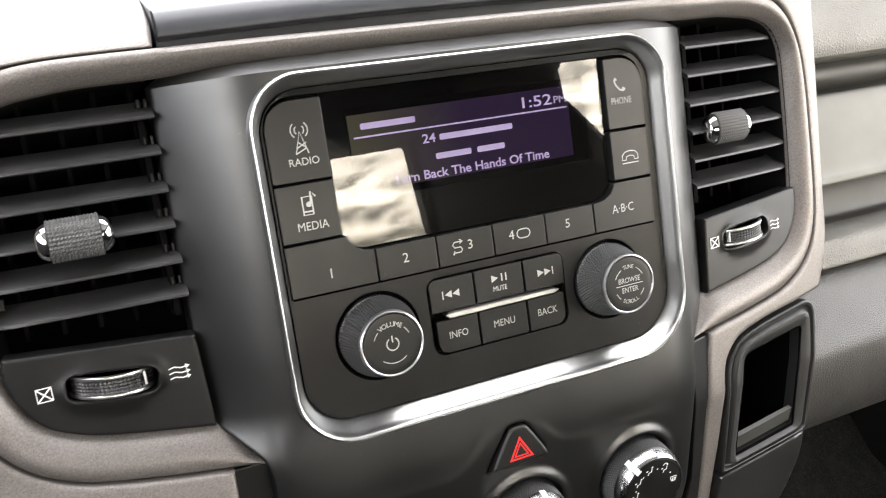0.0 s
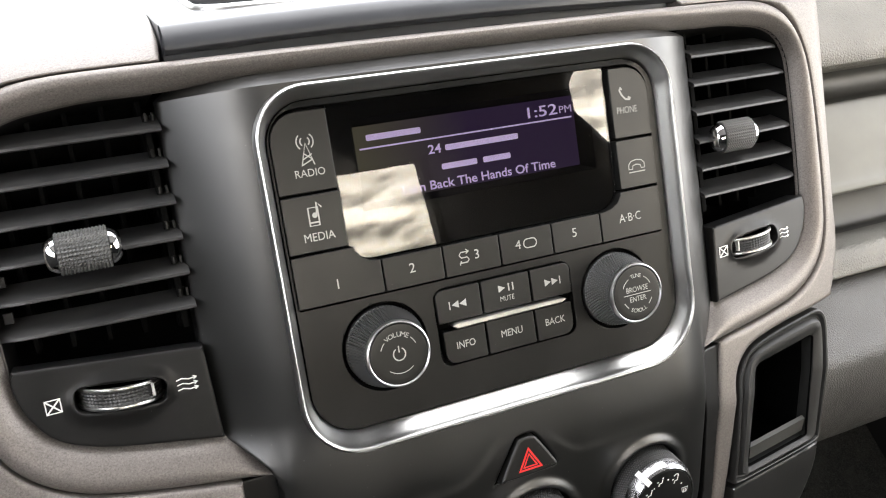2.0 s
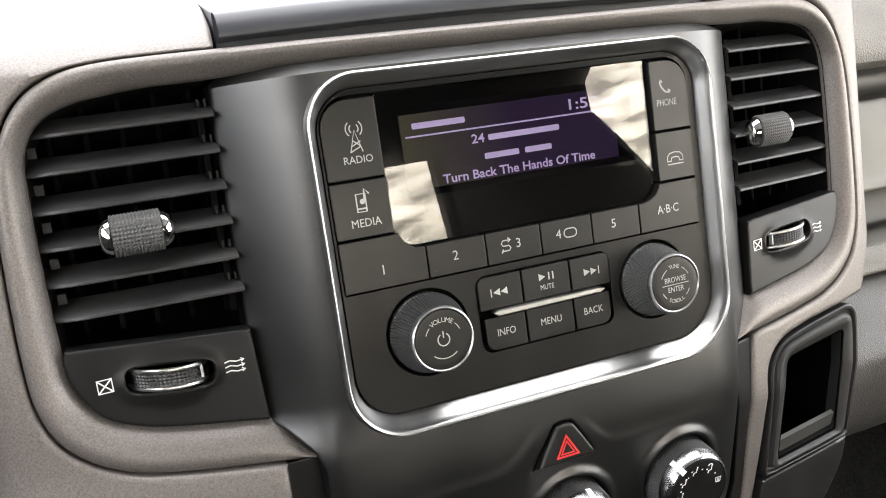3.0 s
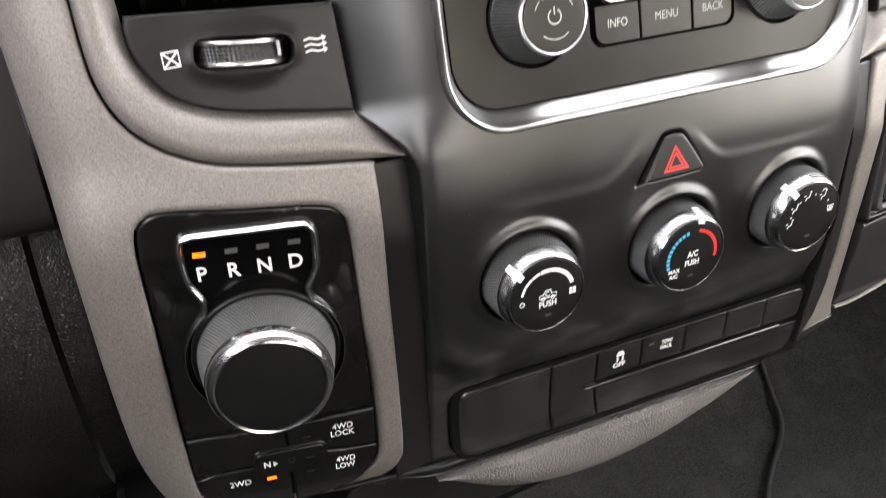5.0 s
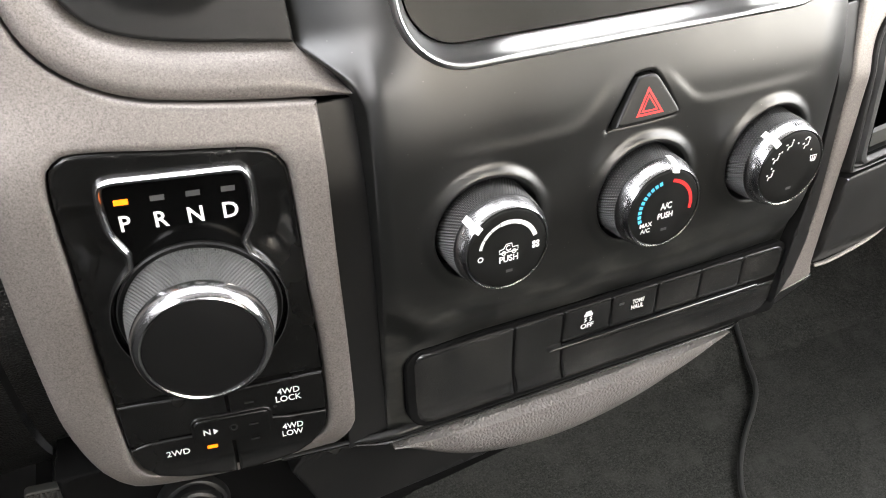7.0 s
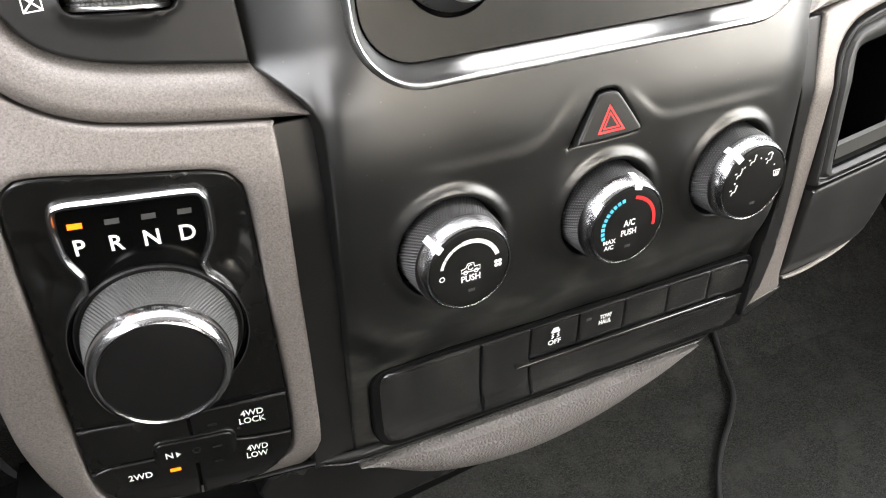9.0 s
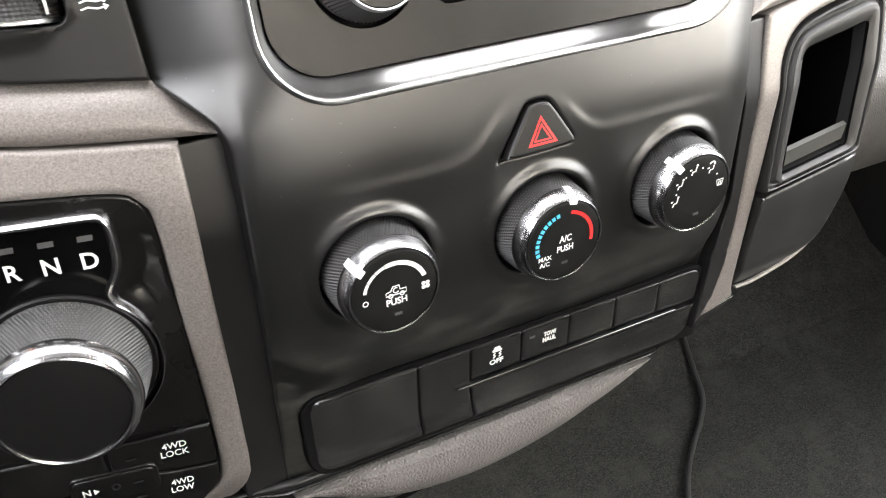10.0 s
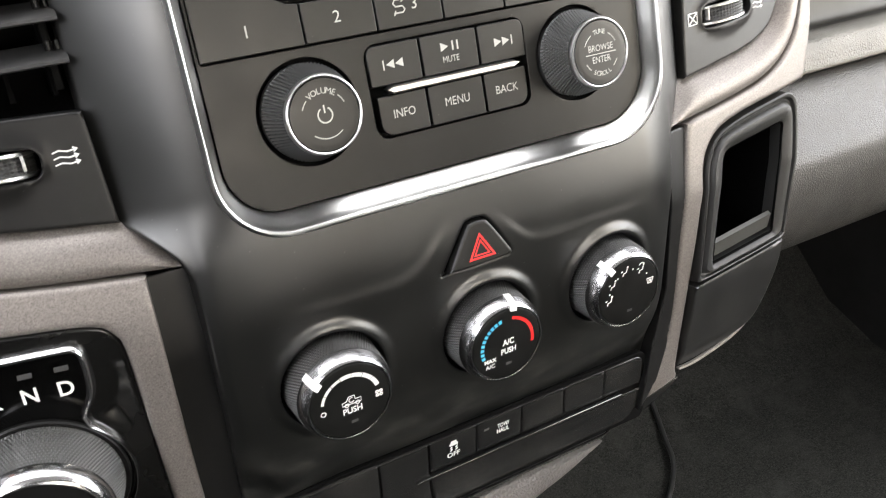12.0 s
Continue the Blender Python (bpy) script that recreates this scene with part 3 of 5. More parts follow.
def surround_left():
    seam = [(x - 0.0007 if x < -0.2 else x, z - 0.0009 if z < 0 else z + 0.0009) for x, z in spline(SEAM[1:], 70)]
    edge = spline([(-0.1412, 0.1250), (-0.1400, 0.1310), (-0.1396, 0.141), (-0.1402, 0.150), (-0.1440, 0.175), (-0.156, 0.196), (-0.22, 0.205), (-0.275, 0.195), (-0.284, 0.14), (-0.280, 0.06), (-0.274, -0.03), (-0.272, -0.10),
                   (-0.272, -0.16), (-0.270, -0.205), (-0.2645, -0.231), (-0.2555, -0.2470), (-0.241, -0.2558), (-0.22, -0.2620), (-0.19, -0.2650), (-0.167, -0.2645), (-0.1540, -0.2580), (-0.1465, -0.2480), (-0.1434, -0.2385)], 90)
    right = spline([(-0.1428, -0.228), (-0.1426, -0.190), (-0.1430, -0.14), (-0.1428, -0.10), (-0.1423, -0.0775)], 20)
    outline = seam + edge + right
    bm = sheet(outline, [shift_hole()], left_depth, roll=0.0022, grid=0.005, skirt=0.02)
    return tagged(part("trim_left", bm, SILVER), "taupe metallic painted panel round the gear selector", "trim", kind="structure")


def right_depth(x, z):
    return bulge(x) + sink(z) * 1.0 + 9.0 * max(0.0, x - 0.258) ** 1.6 + 4.0 * max(0.0, z - 0.118) ** 1.3


def surround_right():
    seam = mirror(spline(SEAM[1:], 70))
    seam = [(x + 0.0007 if x > 0.2 else x, z - 0.0009 if z < 0 else z + 0.0009) for x, z in seam]
    pocket_side = spline([(0.2500, -0.0730), (0.2345, -0.0752), (0.205, -0.0785), (0.188, -0.0812), (0.1715, -0.0855), (0.1610, -0.0935), (0.1562, -0.104), (0.1550, -0.120), (0.1528, -0.150), (0.1495, -0.180), (0.1460, -0.211), (0.1440, -0.230), (0.1455, -0.2375)], 60)
    low = [(0.1448, -0.2402), (0.134, -0.2424), (0.120, -0.2447), (0.1060, -0.2468)]
    inner = spline([(0.1045, -0.2455), (0.1150, -0.2385), (0.1235, -0.2300), (0.1310, -0.2150), (0.1355, -0.1930), (0.1372, -0.1750), (0.1384, -0.1430), (0.1415, -0.1030), (0.1452, -0.0775)], 34)
    top = spline([(0.270, -0.02), (0.277, 0.06), (0.282, 0.14), (0.272, 0.195), (0.22, 0.205), (0.160, 0.196), (0.148, 0.175), (0.1442, 0.150), (0.1436, 0.141), (0.1440, 0.131), (0.1452, 0.125)], 50)
    outline = inner + seam[1:] + top[::-1] + pocket_side + low
    bm = sheet(outline[::-1], [], right_depth, roll=0.0025, grid=0.006, skirt=0.02)
    return tagged(part("trim_right", bm, SILVER), "taupe metallic painted panel beside the passenger vent", "trim", kind="structure")


vent_surround()
surround_left()
surround_right()

KNOBS = [(-0.0772, -0.1454), (0.0028, -0.1464), (0.0765, -0.1434)]
HAZARD = (-0.0004, -0.1000)


def hazard_outline():
    cx, cz = HAZARD
    return spline([(cx - 0.0170, cz - 0.0085), (cx - 0.0150, cz - 0.0096), (cx, cz - 0.0098), (cx + 0.0145, cz - 0.0092), (cx + 0.0158, cz - 0.0078), (cx + 0.0148, cz - 0.0052), (cx + 0.0062, cz + 0.0086), (cx + 0.0030, cz + 0.0108), (cx - 0.0030, cz + 0.0108), (cx - 0.0062, cz + 0.0086)], 60, closed=True)


BEZEL = rrect(X0, 0.0152, 0.2265, 0.1765, (0.030, 0.034, 0.026, 0.026), 12)
RADIO_EDGE = rrect(X0, 0.0165, 0.2130, 0.1590, (0.022, 0.026, 0.020, 0.020), 12)


def lower_face(z):
    """The lower console's slope, easing in under the radio."""
    d = -0.100 - z
    return -0.0068 + 0.262 * (0.5 * (d + math.sqrt(d * d + 0.012 ** 2)) - 0.0018)


def console_depth(x, z):
    """The sculpted black console face."""
    ax = abs(x - X0)
    face = 0.003 * (ax / 0.11) ** 2
    flank = 0.0235 * max(0.0, (ax - 0.100) / 0.048) ** 1.9
    upper = -0.0068 + face + flank
    upper += 0.0140 * min(1.0, max(0.0, (z - 0.1050) / 0.0062))
    # the lower block, with rounded lower corners
    qx, qz = ax - (0.1275 - 0.030), -(z + 0.2000 - 0.030)
    px, pz = max(qx, 0.0), max(qz, 0.0)
    d = math.hypot(px, pz) + min(max(qx, qz), 0.0) - 0.030
    side = px / (px + pz + 1e-6)
    lower = lower_face(z) + face + flank * (1.0 if x > X0 else 0.35) + lerp(0.0100, 0.0022, side) * step(-lerp(0.013, 0.006, side), lerp(0.011, 0.0, side), d) * (1 - 0.45 * step(-0.070, -0.110, x))
    k = step(-0.050, -0.080, z)
    y = lerp(upper, lower, k)
    # a shallow step that rises round the hazard switch
    line = -0.1065 + 0.0205 * math.exp(-(abs(x + 0.003) / 0.024) ** 3)
    y -= 0.0006 * step(0.0030, -0.0030, z - line) * step(0.112, 0.070, ax) * (0.15 + 0.85 * step(0.008, 0.024, abs(x + 0.001))) * k
    for cx, cz in KNOBS:
        r = math.hypot(x - cx, z - cz)
        up = 0.5 + 0.5 * (z - cz) / max(1e-5, r)
        y -= (0.0007 + 0.0019 * up) * step(0.0318, 0.0262, r)
    return y


def console_panel():
    left = spline([(-0.146, 0.1065), (-0.1472, 0.08), (-0.1476, 0.03), (-0.148, -0.02), (-0.1482, -0.045)], 40) + spline([(-0.1465, -0.0545), (-0.139, -0.0615), (-0.130, -0.0715), (-0.1268, -0.0785)], 14)
    low = spline([(-0.1255, -0.083), (-0.1255, -0.12), (-0.1255, -0.160), (-0.1262, -0.205), (-0.1272, -0.2575)], 50)
    bottom = [(x, -0.259) for x in np.linspace(-0.12, 0.12, 30)]
    top = [(2 * X0 - x, z) for x, z in spline([(-0.142, 0.1090), (-0.10, 0.1108), (-0.05, 0.1112), (0.002, 0.1112)], 20)]
    top = top + spline([(-0.142, 0.1090), (-0.10, 0.1108), (-0.05, 0.1112), (0.002, 0.1112)], 20)[::-1][1:]
    half = left + low
    outline = half + bottom + mirror(half)[::-1] + top
    holes = [offset(BEZEL, 0.0022)] + [circle(cx, cz, 0.0250, 56) for cx, cz in KNOBS] + [offset(hazard_outline(), -0.0011), rrect(-0.0010, -0.2287, 0.2332, 0.0446, (0.010, 0.007, 0.007, 0.010), 6)]
    bm = sheet(outline, holes, console_depth, roll=0.0012, grid=0.0018, skirt=0.02)
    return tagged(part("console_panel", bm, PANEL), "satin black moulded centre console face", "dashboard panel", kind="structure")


console_panel()


def backing():
    """The dark structure behind the gaps."""
    bm = slab(-0.262, 0.262, 0.075, 0.10, -0.235, 0.15, 0.001)
    slab(-0.150, -0.118, 0.060, 0.08, -0.250, -0.079, 0.001, bm)
    slab(-0.142, 0.150, 0.055, 0.08, -0.250, -0.08, 0.001, bm)
    return tagged(part("console_core", bm, DEEP), "black inner structure of the dashboard", "dashboard", kind="structure")


backing()


def side_strip():
    """The black strip between the silver panel and the console face."""
    pts = [(-0.1475, -0.258), (-0.1245, -0.258), (-0.1235, -0.0788), (-0.1470, -0.0788)]
    bm = sheet(pts, [], lambda x, z: 0.0185 + sink(z) * 0.9, roll=0.0008, grid=0.006, skirt=0.012)
    tagged(part("console_side_strip", bm, BLACK), "satin black strip beside the console face", "trim", kind="structure")
    pts = [(0.1090, -0.2460), (0.1250, -0.2325), (0.1335, -0.213), (0.1377, -0.19), (0.1395, -0.17), (0.1406, -0.14), (0.1435, -0.10), (0.1470, -0.0785), (0.1275, -0.0785), (0.1285, -0.17), (0.1180, -0.205)]
    bm = sheet(pts, [], lambda x, z: 0.0085 + 0.30 * (x - 0.1275) + sink(z) * 1.0, roll=0.0008, grid=0.006, skirt=0.012)
    tagged(part("console_side_strip", bm, BLACK), "satin black strip beside the console face", "trim", kind="structure")


side_strip()


def profile_run(name, prof, xs, material, label, category):
    """A moulding with one profile of (y, z), drawn out along x."""
    p = spline(prof, 110)
    rows = [[(x, y, z) for y, z in p] for x in xs]
    bm = loft(rows, closed=False)
    return tagged(part(name, bm, material), label, category, kind="structure")


RUN = list(np.linspace(0.250, 0.80, 14))
profile_run("dash_pad", [(0.60, 0.235), (0.40, 0.225), (0.25, 0.195), (0.15, 0.150), (0.108, 0.105), (0.100, 0.083), (0.107, 0.0732), (0.140, 0.070)], RUN, SKINGREY, "grey-beige grained soft dashboard pad", "dashboard")
# the shade under the pad is put into the groove's dark colour
profile_run("dash_groove", [(0.150, 0.076), (0.165, 0.064), (0.160, 0.0485), (0.130, 0.0450)], RUN, SHADEGREY, "recess under the dashboard pad, its shade painted dark grey", "dashboard")
profile_run("glovebox_upper", [(0.130, 0.0455), (0.122, 0.0430), (0.119, 0.02), (0.118, -0.012), (0.1165, -0.0215), (0.1175, -0.0270), (0.128, -0.0290)], RUN, SMOOTHGREY, "smooth grey upper glovebox front", "glovebox")
# the shelf is coloured darker to stand for the shade in it
profile_run("dash_shelf", [(0.128, -0.0295), (0.158, -0.033), (0.160, -0.062), (0.145, -0.0665)], RUN, SHADEGREY, "recess above the ledge, its shade painted dark grey", "dashboard")
profile_run("dash_ledge", [(0.146, -0.0660), (0.118, -0.0662), (0.104, -0.0675), (0.0985, -0.0735), (0.0960, -0.0810), (0.0955, -0.0875), (0.106, -0.0905)], RUN, SKINGREY, "grey grained ledge above the lower glovebox", "dashboard")
profile_run("glovebox_lower", [(0.120, -0.0915), (0.108, -0.0925), (0.1015, -0.0990), (0.0930, -0.1140), (0.0830, -0.1310), (0.0768, -0.1405), (0.0745, -0.1450), (0.0745, -0.1500), (0.0780, -0.168), (0.0880, -0.192), (0.106, -0.216), (0.140, -0.236), (0.21, -0.250), (0.45, -0.26)], RUN, SKINDOOR, "charcoal grained lower glovebox door", "glovebox")
LEFT = list(np.linspace(-0.80, -0.292, 12))
profile_run("knee_panel", [(0.15, -0.02), (0.085, -0.05), (0.066, -0.09), (0.064, -0.13), (0.082, -0.19), (0.120, -0.245), (0.19, -0.29), (0.30, -0.31)], LEFT, SKINBLACK, "black grained knee panel under the wheel", "dashboard")
profile_run("knee_panel_edge", [(0.15, -0.02), (0.089, -0.05), (0.070, -0.09), (0.068, -0.13), (0.086, -0.19), (0.124, -0.245), (0.19, -0.29), (0.30, -0.31)], list(np.linspace(-0.2895, -0.252, 5)), SKINBLACK, "black grained strip beside the knee panel", "dashboard")
profile_run("column_shroud", [(0.20, 0.20), (0.085, 0.17), (0.058, 0.10), (0.052, -0.02), (0.054, -0.075), (0.064, -0.088), (0.10, -0.092)], list(np.linspace(-0.8, -0.276, 8)), MATTE, "black steering column surround", "dashboard")


def tray():
    """The graphite tray on top of the dash, above the radio."""
    root = thing("dash_tray", (0.0, 0.05, 0.13), "graphite plastic storage tray on the dashboard top", "storage tray")
    xs = np.linspace(-0.1388, 0.1428, 40)
    prof = [(0.020, 0.1245), (0.0125, 0.1252), (0.0110, 0.1275), (0.0125, 0.1330), (0.0160, 0.1368), (0.021, 0.1388), (0.0262, 0.1403)]
    rows = []
    for x in xs:
        crown = 0.0025 * (1 - ((x - X0) / 0.145) ** 2)
        rows.append([(x, y + 0.003 * ((x - X0) / 0.145) ** 2, z + crown) for y, z in spline(prof, 30)])
    part("front_rim", loft(rows, closed=False), TRAYTRIM, root)

    def height(x, y):
        return 0.1402 + 0.285 * (y - 0.026) + 0.0025 * (1 - ((x - X0) / 0.145) ** 2)

    # the rim's top with its rounded opening: laid out in plan, then stood up
    plan = [(-0.1390, 0.0255), (0.1430, 0.0255), (0.1434, 0.060), (0.1500, 0.130), (0.154, 0.20), (-0.150, 0.20), (-0.1460, 0.130), (-0.1394, 0.060)]
    hole = rrect(0.0025, 0.121, 0.236, 0.140, 0.016, 8)
    bm = sheet(plan, [hole], lambda x, y: -height(x, y - 0.003 * ((x - X0) / 0.145) ** 2), roll=0.0012, grid=0.008, skirt=0.030)
    for v in bm.verts:
        v.co.y, v.co.z = v.co.z, -v.co.y
    part("top_rim", bm, TRAYTRIM, root)
    rings = []
    for d, up in ((0.0, -0.004), (0.0, 0.0006), (0.0006, 0.0016), (0.0018, 0.0020), (0.0030, 0.0016), (0.0036, 0.0004), (0.0036, -0.0015)):
        rings.append([(x, y, height(x, y) + up) for x, y in offset(hole, -d)])
    part("bead", loft(rings), SATIN, root, "bright bead round the opening")
    rows = [[(x, 0.050, 0.121), (x, 0.18, 0.150), (x, 0.30, 0.19)] for x in np.linspace(-0.13, 0.134, 4)]
    part("mat", loft(rows, closed=False), SKINBLACK, root, "black grained tray mat")


tray()
profile_run("dash_top", [(0.30, 0.22), (0.45, 0.30), (0.65, 0.40)], list(np.linspace(-0.8, 0.8, 8)), SKINGREY, "grey-beige grained dashboard top", "dashboard")

# ---- air vents ----


def slat_mesh(x0, x1, z, y0, chord=0.018, tilt=25):
    """A louvre blade with a rounded front edge."""
    sec = [(0.0, 0.0), (0.0007, 0.0010), (0.0022, 0.0014), (0.008, 0.0013), (chord, 0.0006), (chord, -0.0006), (0.008, -0.0012), (0.0022, -0.0013), (0.0007, -0.0009)]
    rings = []
    for i in range(15):
        x = lerp(x0, x1, i / 14)
        ca, sa = math.cos(radians(tilt)), math.sin(radians(tilt))
        yy = bulge(x) + y0 + 0.0075 * max(0.0, 1 - (x - x0) / 0.016) ** 2
        rings.append([(x, yy + a * ca - b * sa, z + a * sa + b * ca) for a, b in sec])
    return loft(rings, cap0=True, cap1=True)


def clip_x(z):
    """Where the opening's rounded outer side lies at the height z."""
    pts = spline(OPENING[2:], 140)
    near = [x for x, zz in pts if abs(zz - z) < 0.004 and x < -0.19]
    return max(near) if near else -0.205


def air_vent(side):
    s = 1 if side < 0 else -1

    def fx(x):
        return x if s > 0 else 2 * X0 - x

    root = thing("air_vent", (fx(-0.19), 0.03, 0.03), "black louvred air vent with thumb knob and wheel", "air vent", group="dashboard air vents")

    def mirrored(bm):
        if s < 0:
            bm.transform(Matrix.Translation((2 * X0, 0, 0)) @ Matrix.Diagonal((-1, 1, 1, 1)))
            bmesh.ops.reverse_faces(bm, faces=bm.faces)
        return bm

    # housing: the dark duct walls behind the louvres
    duct = spline(OPENING[2:], 70)
    rings = [[(x, bulge(x) + 0.0078, z) for x, z in duct], [(x * 0.98 - 0.004, 0.085, z * 0.98) for x, z in duct]]
    part("duct", mirrored(loft(rings, closed=False)), MATTE, root)
    zs = [0.0920, 0.0755, 0.0585, 0.0420, 0.0255, 0.0098]
    for z in zs:
        part("slat", mirrored(slat_mesh(clip_x(z) - 0.0030, -0.1465, z, 0.006)), VENTBLACK, root)
    for z in zs if s > 0 else []:
        for dx in (0.0, 0.0032):
            part("pivot_clip", mirrored(slab(-0.1526 + dx, -0.1514 + dx, bulge(-0.152) + 0.0125, bulge(-0.152) + 0.0150, z + 0.0050, z + 0.0088, 0.0003)), RUBBER, root)
    for i in range(5):
        x = -0.2190 + 0.0165 * i
        part("vane", mirrored(slab(x - 0.0012, x + 0.0012, bulge(x) + 0.036, bulge(x) + 0.066, -0.003, 0.108, 0.0004)), DEEP, root)
    for z in zs[:5] if s > 0 else []:
        part("end_clip", mirrored(slab(-0.2275, -0.2235, bulge(-0.226) + 0.013, bulge(-0.226) + 0.016, z - 0.0085, z - 0.0035, 0.0004)), RUBBER, root)
    part("link_rod", mirrored(slab(-0.1535, -0.1505, bulge(-0.152) + 0.014, bulge(-0.152) + 0.018, 0.0, 0.1, 0.0003)), DEEP, root)
    # lower plate
    pts = spline(OPENING[2:10], 50)
    pts = [p for p in pts if p[1] < -0.006]
    low = [(-0.1475, -0.0085)] + [(x + 0.0005, z) for x, z in pts] + [(-0.2285, -0.0030)]
    low = low[::-1]
    wheel_c = (-0.1862 if s > 0 else -0.1805, -0.0232)
    slot = rrect(wheel_c[0], wheel_c[1], 0.0395, 0.0120, 0.0045, 6)
    tilt = Matrix.Rotation(radians(-5), 2)
    slot = [tuple(Vector(wheel_c) + tilt @ (Vector(p) - Vector(wheel_c))) for p in slot]

    def plate_depth(x, z):
        dx, dz = (x - wheel_c[0]) / 0.026, (z - wheel_c[1]) / 0.0125
        return bulge(x) + 0.0035 - 0.0018 * step(1.0, 0.72, math.hypot(dx, dz))

    part("plate", mirrored(sheet(low, [slot], plate_depth, roll=0.0012, grid=0.0035, skirt=0.012)), BLACK, root)
    # wheel
    yc = bulge(wheel_c[0]) + 0.0165
    bm = bmesh.new()
    n = 61
    rings = []
    for j, z in enumerate(np.linspace(-0.0038, 0.0038, 11)):
        ring = []
        for i in range(n):
            a = math.pi * (1.0 + i / (n - 1))
            k = 0.0184 - 0.0006 * (i % 2 == 0 or j % 2 == 0)
            ring.append((wheel_c[0] + k * math.cos(a), yc + k * math.sin(a) * 1.02, wheel_c[1] + z - 0.0875 * k * math.cos(a)))
        rings.append(ring)
    loft(rings, closed=False, bm=bm)
    wheel = part("wheel", mirrored(bm), DARKGRIP, root, "knurled black thumb wheel", smooth=20)
    for dz in (-0.0043, 0.0043):
        rings = []
        for r, d in ((0.0176, -0.0009), (0.0190, -0.0007), (0.0192, 0.0), (0.0190, 0.0007), (0.0176, 0.0009)):
            rings.append([(wheel_c[0] + r * math.cos(math.pi * (1 + i / 59)), yc + r * math.sin(math.pi * (1 + i / 59)) * 1.02, wheel_c[1] + dz + d - 0.0875 * r * math.cos(math.pi * (1 + i / 59))) for i in range(60)])
        part("chrome_edge", mirrored(loft(rings, closed=False)), SATIN, wheel, "thin chrome edge")
    mark = slab(wheel_c[0] + 0.0132, wheel_c[0] + 0.0144, yc - 0.0152, yc - 0.0130, -0.0265, -0.0205, 0.0001)
    part("index_mark", mirrored(mark), DIM, wheel)
    # printed signs: they read the same way on both vents
    bx, az = (-0.2148, -0.1575) if s > 0 else (0.1580, 0.2110)
    yb, ya = bulge(bx) + 0.0033, bulge(az) + 0.0033
    if s > 0:
        zb, za = -0.0218, -0.0245
    else:
        zb, za = -0.0242, -0.0232
    w = 0.0032
    sq = [(bx - w, zb - w), (bx + w, zb - w * 0.9), (bx + w, zb + w), (bx - w, zb + w * 0.9), (bx - w, zb - w)]

    def laid(bm):
        for v in bm.verts:
            v.co.y = plate_depth(v.co.x if s > 0 else 2 * X0 - v.co.x, v.co.z) - 0.0004
        return bm

    flat("closed_sign", laid(ribbons([sq, [sq[0], sq[2]], [sq[1], sq[3]]], 0.0007, yb)), WHITE, root)
    lines = []
    for k in (-1, 0, 1):
        z = za + 0.0024 * k
        lines.append([(az - 0.0045, z), (az - 0.002, z + 0.0006), (az + 0.001, z - 0.0002), (az + 0.0046, z + 0.0003)])
        lines.append([(az + 0.0030, z + 0.0010), (az + 0.0046, z + 0.0003), (az + 0.0032, z - 0.0007)])
    flat("flow_sign", laid(ribbons(lines, 0.0006, ya)), WHITE, root)
    # thumb knob on the fourth louvre
    kx, kz = (-0.1888, 0.0450) if s > 0 else (-0.1715, 0.0435)
    ky = bulge(kx) + 0.002
    bm = bmesh.new()
    rings = []
    for i in range(29):
        x = lerp(-0.0108, 0.0108, i / 28)
        ring = []
        for j in range(64):
            a = 2 * math.pi * j / 64
            rz, ry = 0.0098, 0.0075
            r = 1.0 - 0.075 * (i % 2 == 0 or j % 2 == 0)
            ring.append((kx + x, ky + ry * r * math.sin(a) * (1 - 0.10 * (x / 0.0108) ** 2), kz + rz * r * math.cos(a)))
        rings.append(ring)
    loft(rings, cap0=True, cap1=True, bm=bm)
    knob = part("thumb_knob", mirrored(bm), GRIP, root, "knurled black louvre knob", smooth=0)
    for sx in (-1, 1):
        prof = [(0.0106, 0.0060), (0.0112, 0.0072), (0.0122, 0.0070), (0.0142, 0.0061), (0.0156, 0.0048), (0.0161, 0.0034), (0.0162, 0.0)]
        rings = []
        for d, r in prof:
            rings.append([(kx + sx * d, ky + 0.001 + r * 0.9 * math.sin(2 * math.pi * j / 28), kz + r * 1.15 * math.cos(2 * math.pi * j / 28)) for j in range(28)])
        part("chrome_end", mirrored(loft(rings, cap0=True)), CHROME, knob, "polished chrome knob end")
    return root


air_vent(-1)
air_vent(1)

# ---- radio ----
FACE = 0.0


